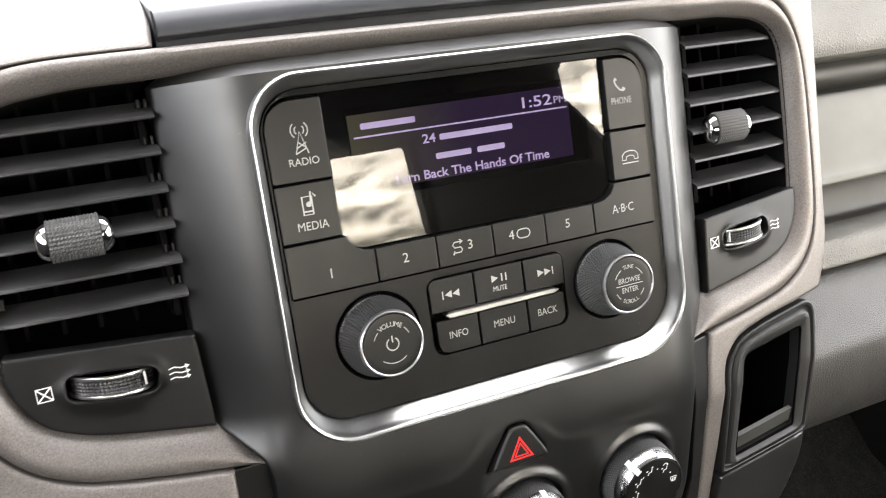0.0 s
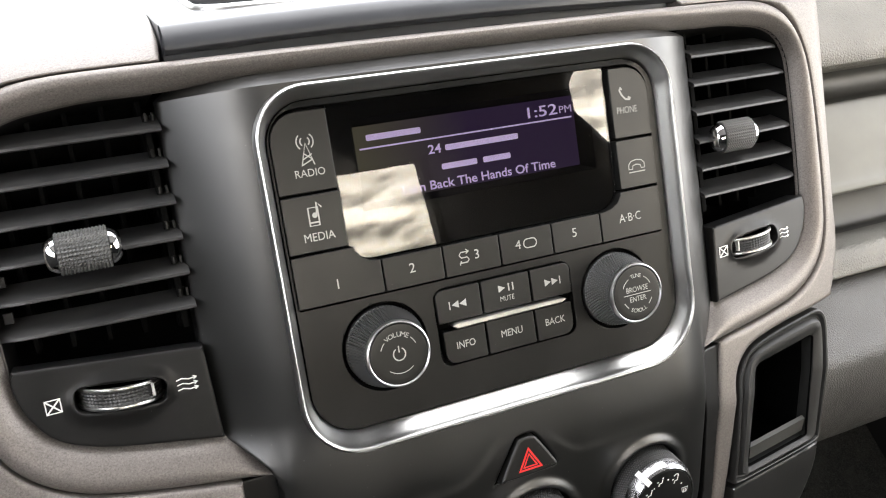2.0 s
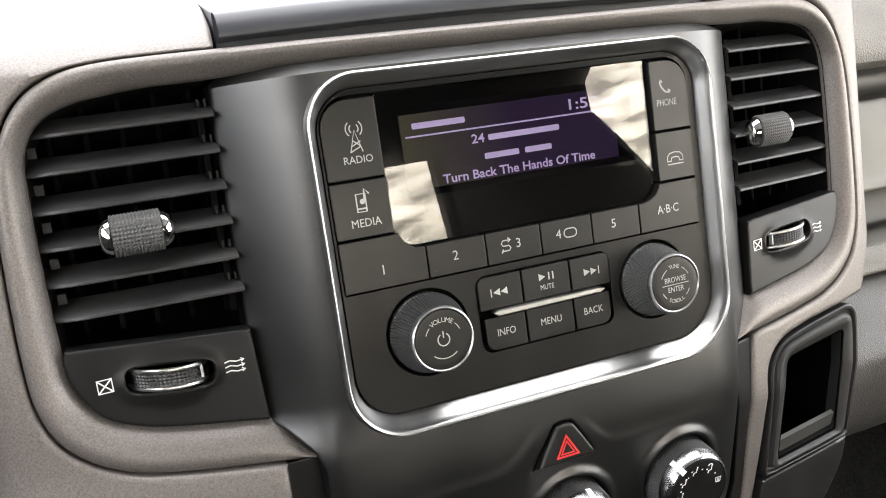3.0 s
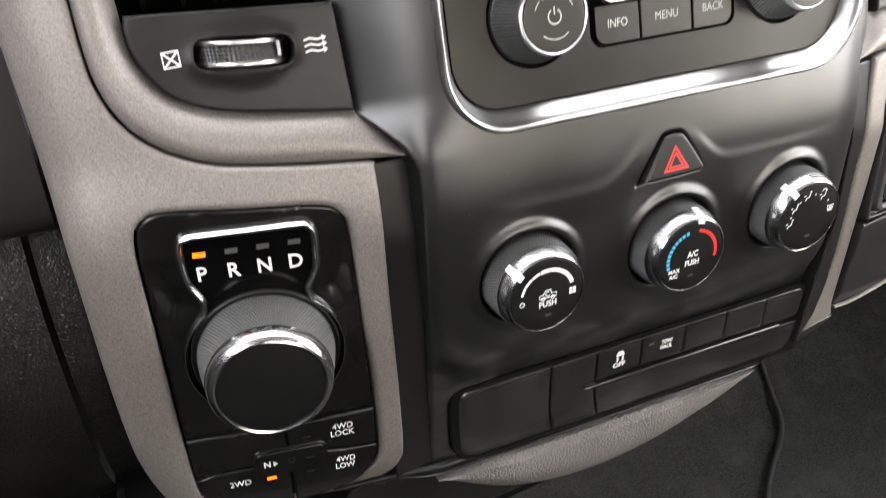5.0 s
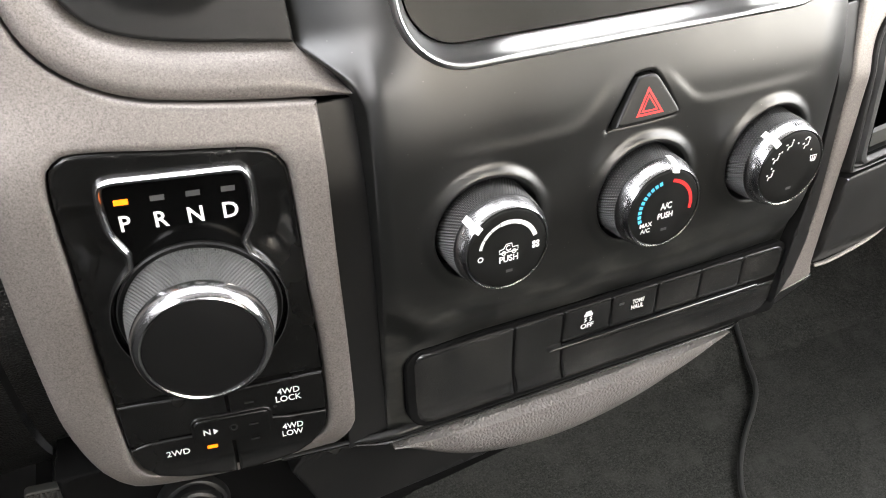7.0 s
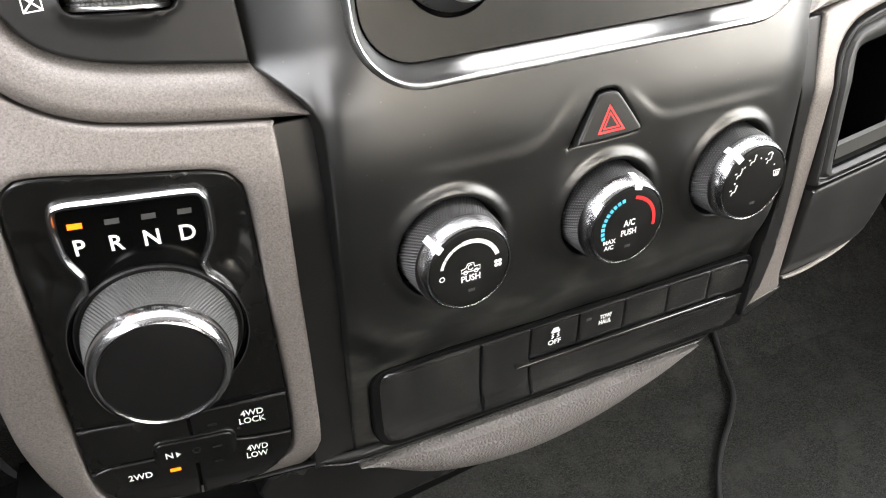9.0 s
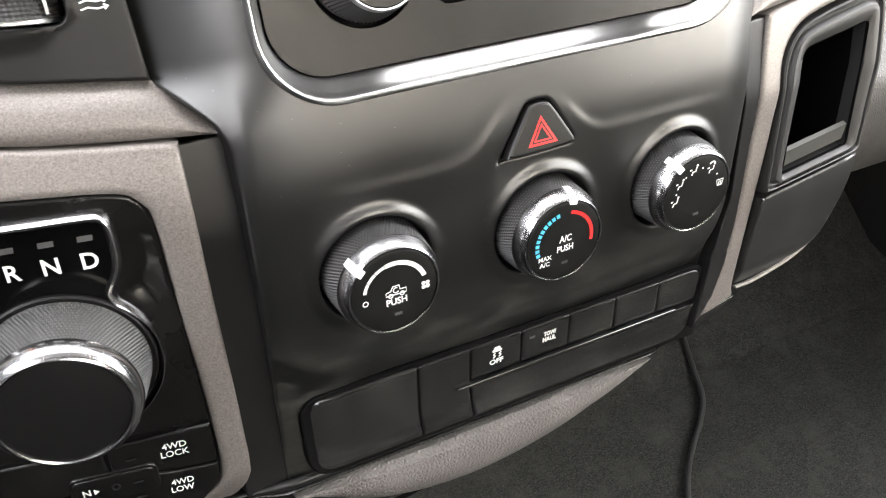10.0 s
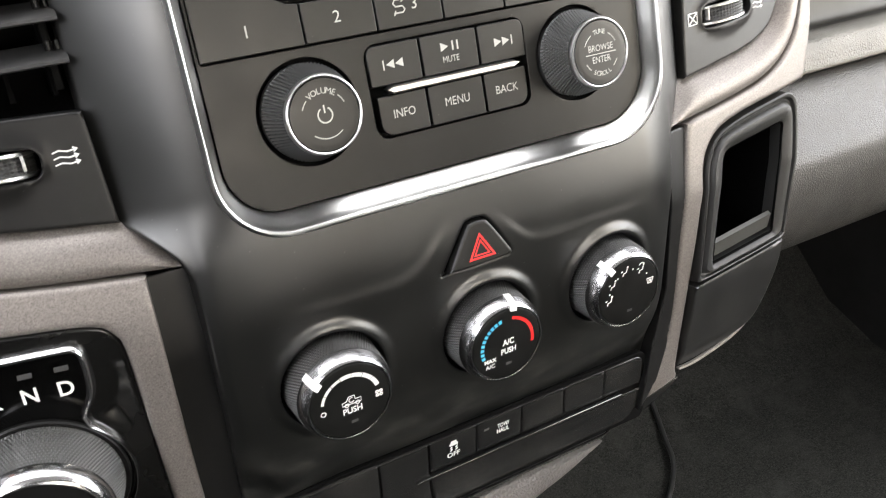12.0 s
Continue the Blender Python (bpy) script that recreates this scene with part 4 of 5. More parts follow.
def radio():
    root = thing("car_radio", (X0, 0.0, 0.0), "black car radio with purple display and two knobs", "car radio")
    R = RADIO_EDGE
    lens = rrect(0.0025, 0.0552, 0.1535, 0.0755, (0.011, 0.011, 0.0006, 0.0006), 7)
    block = rrect(0.0005, 0.0463, 0.2080, 0.0936, (0.0016, 0.0016, 0.0146, 0.0146), 8)
    small = rrect(0.0032, -0.0245, 0.0796, 0.0404, 0.0060, 6)
    holes = [block, small]
    for cx in (-0.0643, 0.0702):
        holes.append(circle(cx, -0.0262, 0.0222, 48))
    part("fascia", sheet(R, holes, lambda x, z: FACE + 0.0009 + 0.010 * step(0.0930, 0.0965, z) * 0.1, roll=0.00012, grid=0.004, skirt=0.014), RADIO, root)
    part("seam_backing", sheet(offset(R, 0.0030), [lens, circle(-0.0643, -0.0262, 0.0222, 48), circle(0.0702, -0.0262, 0.0222, 48)], lambda x, z: 0.0062, roll=0.0004, grid=0.01, skirt=0.003), DEEP, root)
    # satin bezel: a dished ring
    rings = []
    inn = offset(R, -0.0004)
    for k, y in ((0.0, 0.0030), (0.05, 0.0010), (0.25, -0.0012), (0.50, -0.0039), (0.62, -0.0053), (0.66, -0.0062), (0.72, -0.0072), (0.79, -0.0079), (0.86, -0.0081), (0.93, -0.0078), (0.99, -0.0069), (1.03, -0.0054), (1.05, -0.0030)):
        rings.append([(lerp(a[0], b[0], k), y, lerp(a[1], b[1], k)) for a, b in zip(inn, BEZEL)])
    part("bezel", loft(rings), SATIN, root, "satin chrome bezel")
    # key blocks
    gap = 0.0004

    def key(name, pts, sign=None, y=FACE, label=""):
        k = part(name, plate(offset(pts, gap), y, y + 0.010, 0.0004), KEY, root, label)
        for bm, mat in sign or []:
            flat("sign", bm, mat, k)
        return k

    def quad(x0, z0, x1, z1, r=0.0011):
        return rrect((x0 + x1) / 2, (z0 + z1) / 2, x1 - x0, z1 - z0, r, 6)

    yf = FACE
    # radio key
    tower = [[(-0.0902, 0.0665), (-0.0872, 0.0768), (-0.0842, 0.0665)], [(-0.0894, 0.0693), (-0.0848, 0.0716)], [(-0.0850, 0.0693), (-0.0888, 0.0722)], [(-0.0900, 0.0668), (-0.0850, 0.0690)],
             arc(-0.0872, 0.0775, 0.0022, -50, 50, 8), arc(-0.0872, 0.0775, 0.0022, 130, 230, 8), arc(-0.0872, 0.0775, 0.0040, -50, 50, 8), arc(-0.0872, 0.0775, 0.0040, 130, 230, 8)]
    key("radio_key", quad(-0.1035, 0.0537, -0.0748, 0.0918, (0.0011, 0.0011, 0.0011, 0.014)),
        [(ribbons(tower, 0.00055, yf), PRINT), (word("RADIO", -0.0870, 0.0629, 0.0050, yf, 0.0, width=0.0142), PRINT)])
    ph = [[(-0.0912, 0.0385), (-0.0866, 0.0385), (-0.0866, 0.0470), (-0.0912, 0.0470), (-0.0912, 0.0385)], [(-0.0912, 0.0400), (-0.0866, 0.0400)], [(-0.0874, 0.0432), (-0.0868, 0.0492), (-0.0846, 0.0466)]]
    key("media_key", quad(-0.1035, 0.0258, -0.0742, 0.0533),
        [(ribbons(ph, 0.00075, yf), PRINT), (patch(circle(-0.0883, 0.0433, 0.0013, 14), yf), PRINT), (word("MEDIA", -0.0876, 0.0330, 0.0056, yf, 0.0, width=0.0148), PRINT)])
    key("phone_key", quad(0.0800, 0.0537, 0.1045, 0.0918, (0.0011, 0.0011, 0.014, 0.0011)),
        [(ribbons([[(0.0872, 0.0810), (0.0862, 0.0795), (0.0872, 0.0770), (0.0895, 0.0745), (0.0920, 0.0740), (0.0928, 0.0752)], [(0.0866, 0.0808), (0.0878, 0.0796)], [(0.0912, 0.0756), (0.0926, 0.0745)]], 0.0010, yf), PRINT),
         (word("PHONE", 0.0898, 0.0686, 0.0052, yf, 0.0, width=0.0128), PRINT)])
    cup = [(0.0866, 0.0366), (0.0868, 0.0392), (0.0884, 0.0409), (0.0918, 0.0415), (0.0952, 0.0409), (0.0968, 0.0392), (0.0970, 0.0366), (0.0946, 0.0366), (0.0942, 0.0384), (0.0918, 0.0389), (0.0894, 0.0384), (0.0890, 0.0366), (0.0866, 0.0366)]
    hang = [cup, [(0.0866, 0.0349), (0.0970, 0.0349)]]
    key("hang_up_key", quad(0.0800, 0.0262, 0.1045, 0.0533), [(ribbons(hang, 0.0006, yf), PRINT)])
    # number row
    row = [("key_one", -0.1035, -0.0600, "1", -0.083), ("key_two", -0.0600, -0.0280, "2", -0.0450), ("key_three", -0.0280, 0.0035, "", 0.0), ("key_four", 0.0035, 0.0345, "", 0.0), ("key_five", 0.0345, 0.0648, "5", 0.0480)]
    for name, x0, x1, txt, tx in row:
        top = 0.0254 if name == "key_one" else 0.0169
        pts = quad(x0, 0.0, x1, top)
        if name == "key_one":
            pts = [(-0.1035, 0.0), (-0.0600, 0.0), (-0.0600, 0.0169), (-0.0650, 0.0175), (-0.0690, 0.0198), (-0.0716, 0.0235), (-0.0722, 0.0254), (-0.1035, 0.0254)]
        signs = [(word(txt, tx, 0.0090, 0.0068, yf, 0.0), PRINT)] if txt else []
        if name == "key_three":
            sh = [[(-0.0195, 0.0062), (-0.0153, 0.0062), (-0.0143, 0.0074), (-0.0153, 0.0088), (-0.0185, 0.0088), (-0.0195, 0.0102), (-0.0185, 0.0116), (-0.0143, 0.0116)], [(-0.0157, 0.0128), (-0.0141, 0.0116), (-0.0157, 0.0106)], [(-0.0195, 0.0052), (-0.0187, 0.0072)]]
            signs = [(word("3", -0.0098, 0.0090, 0.0068, yf, 0.0), PRINT), (ribbons(sh, 0.0006, yf), PRINT)]
        if name == "key_four":
            lp = rrect(0.0210, 0.0090, 0.0075, 0.0046, 0.0022, 6)
            signs = [(word("4", 0.0140, 0.0090, 0.0068, yf, 0.0), PRINT), (ribbons([lp + [lp[0]]], 0.0006, yf), PRINT)]
        key(name, pts, signs)
    abc = [(0.0648, 0.0), (0.1045, 0.0), (0.1045, 0.0258), (0.0794, 0.0258), (0.0790, 0.0240), (0.0768, 0.0205), (0.0728, 0.0180), (0.0690, 0.0171), (0.0648, 0.0169)]
    key("letter_key", abc, [(word("A\u00b7B\u00b7C", 0.0838, 0.0110, 0.0066, yf, 0.0, width=0.0140), PRINT)])
    # transport keys
    keys = [("back_track_key", -0.0360, -0.0225, -0.0108, -0.0050, (0.0011, 0.0011, 0.0011, 0.004)), ("play_key", -0.0104, -0.0225, 0.0178, -0.0050, 0.0011), ("next_track_key", 0.0182, -0.0225, 0.0424, -0.0050, (0.0011, 0.0011, 0.004, 0.0011)),
            ("info_key", -0.0345, -0.0440, -0.0108, -0.0262, (0.006, 0.0011, 0.0011, 0.0011)), ("menu_key", -0.0104, -0.0440, 0.0178, -0.0262, 0.0011), ("back_key", 0.0182, -0.0440, 0.0410, -0.0262, (0.0011, 0.006, 0.0011, 0.0011))]
    for name, x0, z0, x1, z1, r in keys:
        cx, cz = (x0 + x1) / 2, (z0 + z1) / 2
        signs = []
        if name in ("back_track_key", "next_track_key"):
            d = -1 if name == "back_track_key" else 1
            for k in (-1, 1):
                tx = cx + 0.0021 * k
                signs.append((patch([(tx - d * 0.0019, cz + 0.0019), (tx - d * 0.0019, cz - 0.0019), (tx + d * 0.0019, cz)], yf), PRINT))
            signs.append((ribbons([[(cx + d * 0.0052, cz - 0.0021), (cx + d * 0.0052, cz + 0.0021)]], 0.0006, yf), PRINT))
        elif name == "play_key":
            signs = [(patch([(cx - 0.0044, cz + 0.0045), (cx - 0.0044, cz + 0.0007), (cx - 0.0005, cz + 0.0026)], yf), PRINT), (ribbons([[(cx + 0.0016, cz + 0.0006), (cx + 0.0016, cz + 0.0046)], [(cx + 0.0040, cz + 0.0006), (cx + 0.0040, cz + 0.0046)]], 0.0008, yf), PRINT),
                     (word("MUTE", cx, cz - 0.0030, 0.0038, yf, 0.0, narrow=0.85), PRINT)]
        else:
            txt = {"info_key": "INFO", "menu_key": "MENU", "back_key": "BACK"}[name]
            signs = [(word(txt, cx, cz + 0.0002, 0.0053, yf, 0.0, narrow=0.88), PRINT)]
        key(name, quad(x0, z0, x1, z1, r), signs)
    # chrome bar between the key rows
    bar = [(-0.0290, -0.0238), (-0.0265, -0.0262), (0.0345, -0.0262), (0.0372, -0.0240), (0.0345, -0.0228), (-0.0265, -0.0226)]
    bm = loft([[(x, 0.004, z) for x, z in bar], [(x, -0.0004, z) for x, z in bar], [(x, -0.0018, -0.0243 + (z + 0.0243) * 0.55) for x, z in bar]], cap1=True)
    part("chrome_bar", bm, SATIN, root, "satin chrome bar")
    # lens, its window and the display behind it
    win = rrect(0.0030, 0.0623, 0.1330, 0.0440, 0.0008, 4)
    part("lens_mask", sheet(lens, [win], lambda x, z: 0.0046, roll=0.00008, grid=0.02, skirt=0.006), GLOSS, root, "gloss black display surround")
    rings = [[(x, 0.0056, z) for x, z in win], [(x, 0.0125, z) for x, z in rrect(0.0020, 0.0620, 0.1245, 0.0375, 0.0006, 4)]]
    part("lens_well", loft(rings), DEEP, root)
    pane = part("lens", plate(offset(lens, 0.0002), 0.0030, 0.0036, 0.0003), CLEAR, root, "glossy clear display lens")
    pane.visible_shadow = False
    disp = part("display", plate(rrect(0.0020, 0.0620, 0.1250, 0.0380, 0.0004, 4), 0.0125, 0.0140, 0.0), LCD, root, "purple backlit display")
    yd = 0.0124
    rows = [(word("1:52", 0.0452, 0.0745, 0.0080, yd, 0.00008, width=0.0180), "clock"), (word("PM", 0.0592, 0.0739, 0.0054, yd, width=0.0075), "clock"),
            (word("Turn Back The Hands Of Time", 0.0040, 0.0462, 0.0064, yd, 0.00010, width=0.0900), "title"), (word("24", -0.0190, 0.0640, 0.0064, yd, 0.0001, width=0.0072), "channel")]
    for bm, name in rows:
        flat(name, bm, TEXTGLOW, disp)
    flat("rule", ribbons([[(-0.0580, 0.0696), (0.0625, 0.0696)]], 0.0008, yd), TEXTGLOW, disp)
    for cx, cz, w in ((-0.0395, 0.0747, 0.0290), (0.0078, 0.0640, 0.0420), (-0.0065, 0.0547, 0.0200), (0.0150, 0.0547, 0.0160)):
        flat("name_bar", patch(rrect(cx, cz, w, 0.0030, 0.0008, 4), yd), TEXTGLOW, disp)
    # knobs
    for name, cx in (("volume_knob", -0.0643), ("tune_knob", 0.0702)):
        cz = -0.0262
        well = [(0.0224, 0.0010), (0.0221, 0.0018), (0.0218, 0.0060), (0.0150, 0.0070)]
        rings = [[(cx + r * math.cos(2 * math.pi * i / 56), y, cz + r * math.sin(2 * math.pi * i / 56)) for i in range(56)] for r, y in well]
        # near-black in place of the radio's colour paints in the shade round the knob
        part("knob_well", loft(rings, cap1=True), DEEP, root)
        prof = [(0.0198, 0.0055), (0.0198, 0.0012)] + [(lerp(0.0200, 0.0160, k / 22), lerp(0.0012, -0.0150, k / 22)) for k in range(1, 23)] + [(0.0158, -0.0160), (0.0150, -0.0165)]
        grip = part(name, lathe(cx, cz, prof, 320, (2, 23, 0.00062, name == "volume_knob")), GRIP, root, "knurled black radio knob", smooth=1)
        ring = [(0.0157, -0.0148), (0.0161, -0.0160), (0.0160, -0.0174), (0.0157, -0.0183), (0.0152, -0.0186), (0.0147, -0.0182), (0.0146, -0.0160)]
        rings = [[(cx + r * math.cos(2 * math.pi * i / 72), y, cz + r * math.sin(2 * math.pi * i / 72)) for i in range(72)] for r, y in ring]
        part("chrome_ring", loft(rings), SATIN, grip, "polished chrome ring")
        cap = part("cap", lathe(cx, cz, [(0.0148, -0.0160), (0.0148, -0.0176), (0.0142, -0.0183), (0.0120, -0.0184)], 56), KEY, grip)
        yk = -0.0185
        if name == "volume_knob":
            flat("sign", ribbons([arc(cx, cz, 0.0030, -240, 60, 20), [(cx, cz + 0.0008), (cx, cz + 0.0040)]], 0.0006, yk), DIM, cap)
            flat("sign", ribbons([arc(cx, cz, 0.0092, 230, 310, 14), arc(cx, cz, 0.0094, 22, 46, 6), arc(cx, cz, 0.0094, 134, 158, 6)], 0.0004, yk), DIM, cap)
            for i, ch in enumerate("VOLUME"):
                a = 122 - 12.8 * i
                flat("letter", word(ch, cx + 0.0094 * math.cos(radians(a)), cz + 0.0094 * math.sin(radians(a)), 0.0034, yk, spin=a - 90), DIM, cap)
        else:
            flat("sign", word("BROWSE", cx, cz + 0.0022, 0.0041, yk, narrow=0.85), DIM, cap)
            flat("sign", word("ENTER", cx, cz - 0.0030, 0.0041, yk, narrow=0.85), DIM, cap)
            flat("sign", ribbons([[(cx - 0.0085, cz - 0.0003), (cx + 0.0085, cz - 0.0003)], arc(cx, cz, 0.0094, 25, 60, 8), arc(cx, cz, 0.0094, 120, 155, 8), arc(cx, cz, 0.0094, 205, 228, 6), arc(cx, cz, 0.0094, 312, 335, 6)], 0.0004, yk), DIM, cap)
            for txt, a0, st, flip in (("TUNE", 105, -10.5, 0), ("SCROLL", 243, 10.5, 180)):
                for i, ch in enumerate(txt):
                    a = a0 + st * i
                    flat("letter", word(ch, cx + 0.0094 * math.cos(radians(a)), cz + 0.0094 * math.sin(radians(a)), 0.0030, yk, spin=a - 90 + flip), DIM, cap)
    return root


radio()

# ---- climate knobs and hazard switch ----


def climate_knob(at, mark, label, signs):
    root = thing("climate_knob", (0, 0, 0), label, "knob", group="climate control knobs", frame_m=pose(at[0], 0.0045, at[1], 12, 0, 0))
    prof = [(0.0230, 0.014), (0.0232, 0.0080)] + [(lerp(0.0233, 0.0222, k / 22), lerp(0.0060, -0.0102, k / 22)) for k in range(23)] + [(0.0215, -0.0110)]
    part("grip", lathe(0, 0, prof, 400, (2, 24, 0.00050)), DARKGRIP, root, "knurled black grip", smooth=1)
    ring = [(0.0219, -0.0098), (0.0222, -0.0108), (0.0220, -0.0124), (0.0210, -0.0154), (0.0202, -0.0170), (0.0196, -0.0176), (0.0190, -0.0174), (0.0188, -0.0160)]
    rings = [[(r * math.cos(2 * math.pi * i / 80), y, r * math.sin(2 * math.pi * i / 80)) for i in range(80)] for r, y in ring]
    part("chrome_ring", loft(rings), DIMCHROME, root, "polished chrome ring")
    cap = part("cap", lathe(0, 0, [(0.0189, -0.0150), (0.0189, -0.0168), (0.0184, -0.0176), (0.0165, -0.0179), (0.0100, -0.0180)], 64), KEY, root)
    bm = loft([[(x, y - 0.0003, z) for x, z in ((-0.0017, r), (0.0017, r))] for r, y in ((0.0227, -0.0112), (0.0224, -0.0128), (0.0214, -0.0157), (0.0205, -0.0173), (0.0197, -0.0179), (0.0178, -0.0182))], closed=False)
    made = bmesh.ops.extrude_face_region(bm, geom=bm.faces[:])
    for v in made["geom"]:
        if isinstance(v, bmesh.types.BMVert):
            v.co.y += 0.0014
    bm.transform(Matrix.Rotation(radians(mark), 4, "Y"))
    part("pointer", bm, WHITE, root, "white pointer bar")
    flat("lamp", patch(rrect(0.0005, -0.0108, 0.0032, 0.0015, 0.0002, 3), -0.0180), SMOKE, cap)
    for bm, mat in signs:
        flat("sign", bm, mat, cap)


def segments(cx, cz, r, width, a0, a1, count, gap, y):
    out = []
    for i in range(count):
        d = gap if a1 > a0 else -gap
        out.append(ribbons([arc(cx, cz, r, lerp(a0, a1, i / count) + d, lerp(a0, a1, (i + 1) / count) - d, 8)], width, y))
    return out


YK = -0.0180
kx = kz = 0.0
car = [[(kx - 0.0042, kz - 0.0012), (kx - 0.0042, kz + 0.0004), (kx - 0.0022, kz + 0.0008), (kx - 0.0010, kz + 0.0028), (kx + 0.0016, kz + 0.0028), (kx + 0.0020, kz + 0.0008), (kx + 0.0046, kz + 0.0008), (kx + 0.0046, kz - 0.0012), (kx - 0.0042, kz - 0.0012)],
       arc(kx - 0.0022, kz - 0.0014, 0.0009, 0, 360, 10), arc(kx + 0.0028, kz - 0.0014, 0.0009, 0, 360, 10), arc(kx + 0.0002, kz + 0.0008, 0.0012, 60, 330, 10)]
fan = [arc(kx + 0.0132 + 0.0009 * dx, kz - 0.0008 + 0.0009 * dz, 0.0006, 0, 360, 8) for dx, dz in ((1, 1), (-1, 1), (1, -1), (-1, -1))]
climate_knob(KNOBS[0], -47, "black fan speed knob with chrome ring", [
    *[(b, WHITE) for b in segments(kx, kz, 0.0134, 0.0014, 168, 106, 3, 0.7, YK) + segments(kx, kz, 0.0134, 0.0020, 106, 16, 4, 0.5, YK)],
    (ribbons(car, 0.0005, YK), WHITE), (ribbons(fan, 0.0007, YK), WHITE), (ribbons([arc(kx - 0.0131, kz - 0.0016, 0.0011, 0, 360, 12)], 0.0005, YK), WHITE),
    (word("PUSH", kx + 0.0002, kz - 0.0046, 0.0043, YK, 0.00010, width=0.0090), WHITE)])
climate_knob(KNOBS[1], 12, "black temperature knob with blue and red scale", [
    *[(b, BLUE) for b in segments(kx, kz, 0.0138, 0.0019, 200, 100, 10, 1.5, YK)], (ribbons([arc(kx, kz, 0.0141, 78, -12, 24)], 0.0017, YK), RED),
    (word("A/C", kx + 0.0005, kz + 0.0012, 0.0046, YK, 0.0001, width=0.0062), WHITE), (word("PUSH", kx + 0.0005, kz - 0.0036, 0.0042, YK, 0.0001, width=0.0082), WHITE),
    (word("MAX", kx - 0.0098, kz - 0.0062, 0.0031, YK, 0.00006), WHITE), (word("A/C", kx - 0.0098, kz - 0.0093, 0.0031, YK, 0.00006), WHITE)])


def seat_sign(x, z, s=1.0, wave=False):
    """A tiny seated outline with an air arrow."""
    lines = [[(x + 0.0013 * s, z + 0.0022 * s), (x + 0.0008 * s, z), (x - 0.0010 * s, z - 0.0002 * s), (x - 0.0014 * s, z - 0.0018 * s)], arc(x + 0.0015 * s, z + 0.0030 * s, 0.0003 * s, 0, 360, 6), [(x - 0.0028 * s, z + 0.0010 * s), (x - 0.0015 * s, z + 0.0012 * s)]]
    if wave:
        lines += [arc(x + 0.0002, z + 0.0024, 0.0016, 20, 160, 8)]
    return lines


signs = []
for a, wave in ((188, False), (148, False), (106, False), (58, True)):
    signs.append((ribbons(seat_sign(kx + 0.0128 * math.cos(radians(a)), kz + 0.0128 * math.sin(radians(a)), 0.95, wave), 0.0007, YK), WHITE))
for a in (168, 128, 84, 36):
    signs.append((patch(circle(kx + 0.0130 * math.cos(radians(a)), kz + 0.0130 * math.sin(radians(a)), 0.0005, 8), YK), WHITE))
wx, wz = kx + 0.0132 * math.cos(radians(12)), kz + 0.0132 * math.sin(radians(12))
screen = [(wx - 0.0020, wz + 0.0014), (wx + 0.0020, wz + 0.0014), (wx + 0.0013, wz - 0.0014), (wx - 0.0013, wz - 0.0014), (wx - 0.0020, wz + 0.0014)]
signs.append((ribbons([screen, [(wx - 0.0006, wz - 0.0018), (wx - 0.0004, wz + 0.0008)], [(wx + 0.0006, wz - 0.0018), (wx + 0.0007, wz + 0.0008)]], 0.0006, YK), WHITE))
climate_knob(KNOBS[2], -38, "black air direction knob with chrome ring", signs)


def hazard():
    cx, cz = HAZARD
    root = thing("hazard_switch", (cx, 0, cz), "black triangular switch with a red warning triangle", "switch")
    tri = hazard_outline()
    part("well", plate(offset(tri, -0.0012), -0.0030, 0.004, 0.0004), DEEP, root)
    part("button", plate(tri, -0.0086, 0.002, 0.0014), KEY, root)
    y = -0.0086
    a = [(cx - 0.0066, cz - 0.0062), (cx + 0.0062, cz - 0.0062), (cx - 0.0002, cz + 0.0048)]
    rim = a + [a[0]]
    inner = [(lerp(x, cx - 0.0002, 0.40), lerp(z, cz - 0.0026, 0.40)) for x, z in rim]
    flat("sign", ribbons([rim], 0.0020, y), RED, root)
    flat("sign", ribbons([inner], 0.0014, y), RED, root)


hazard()

# ---- switch strip ----


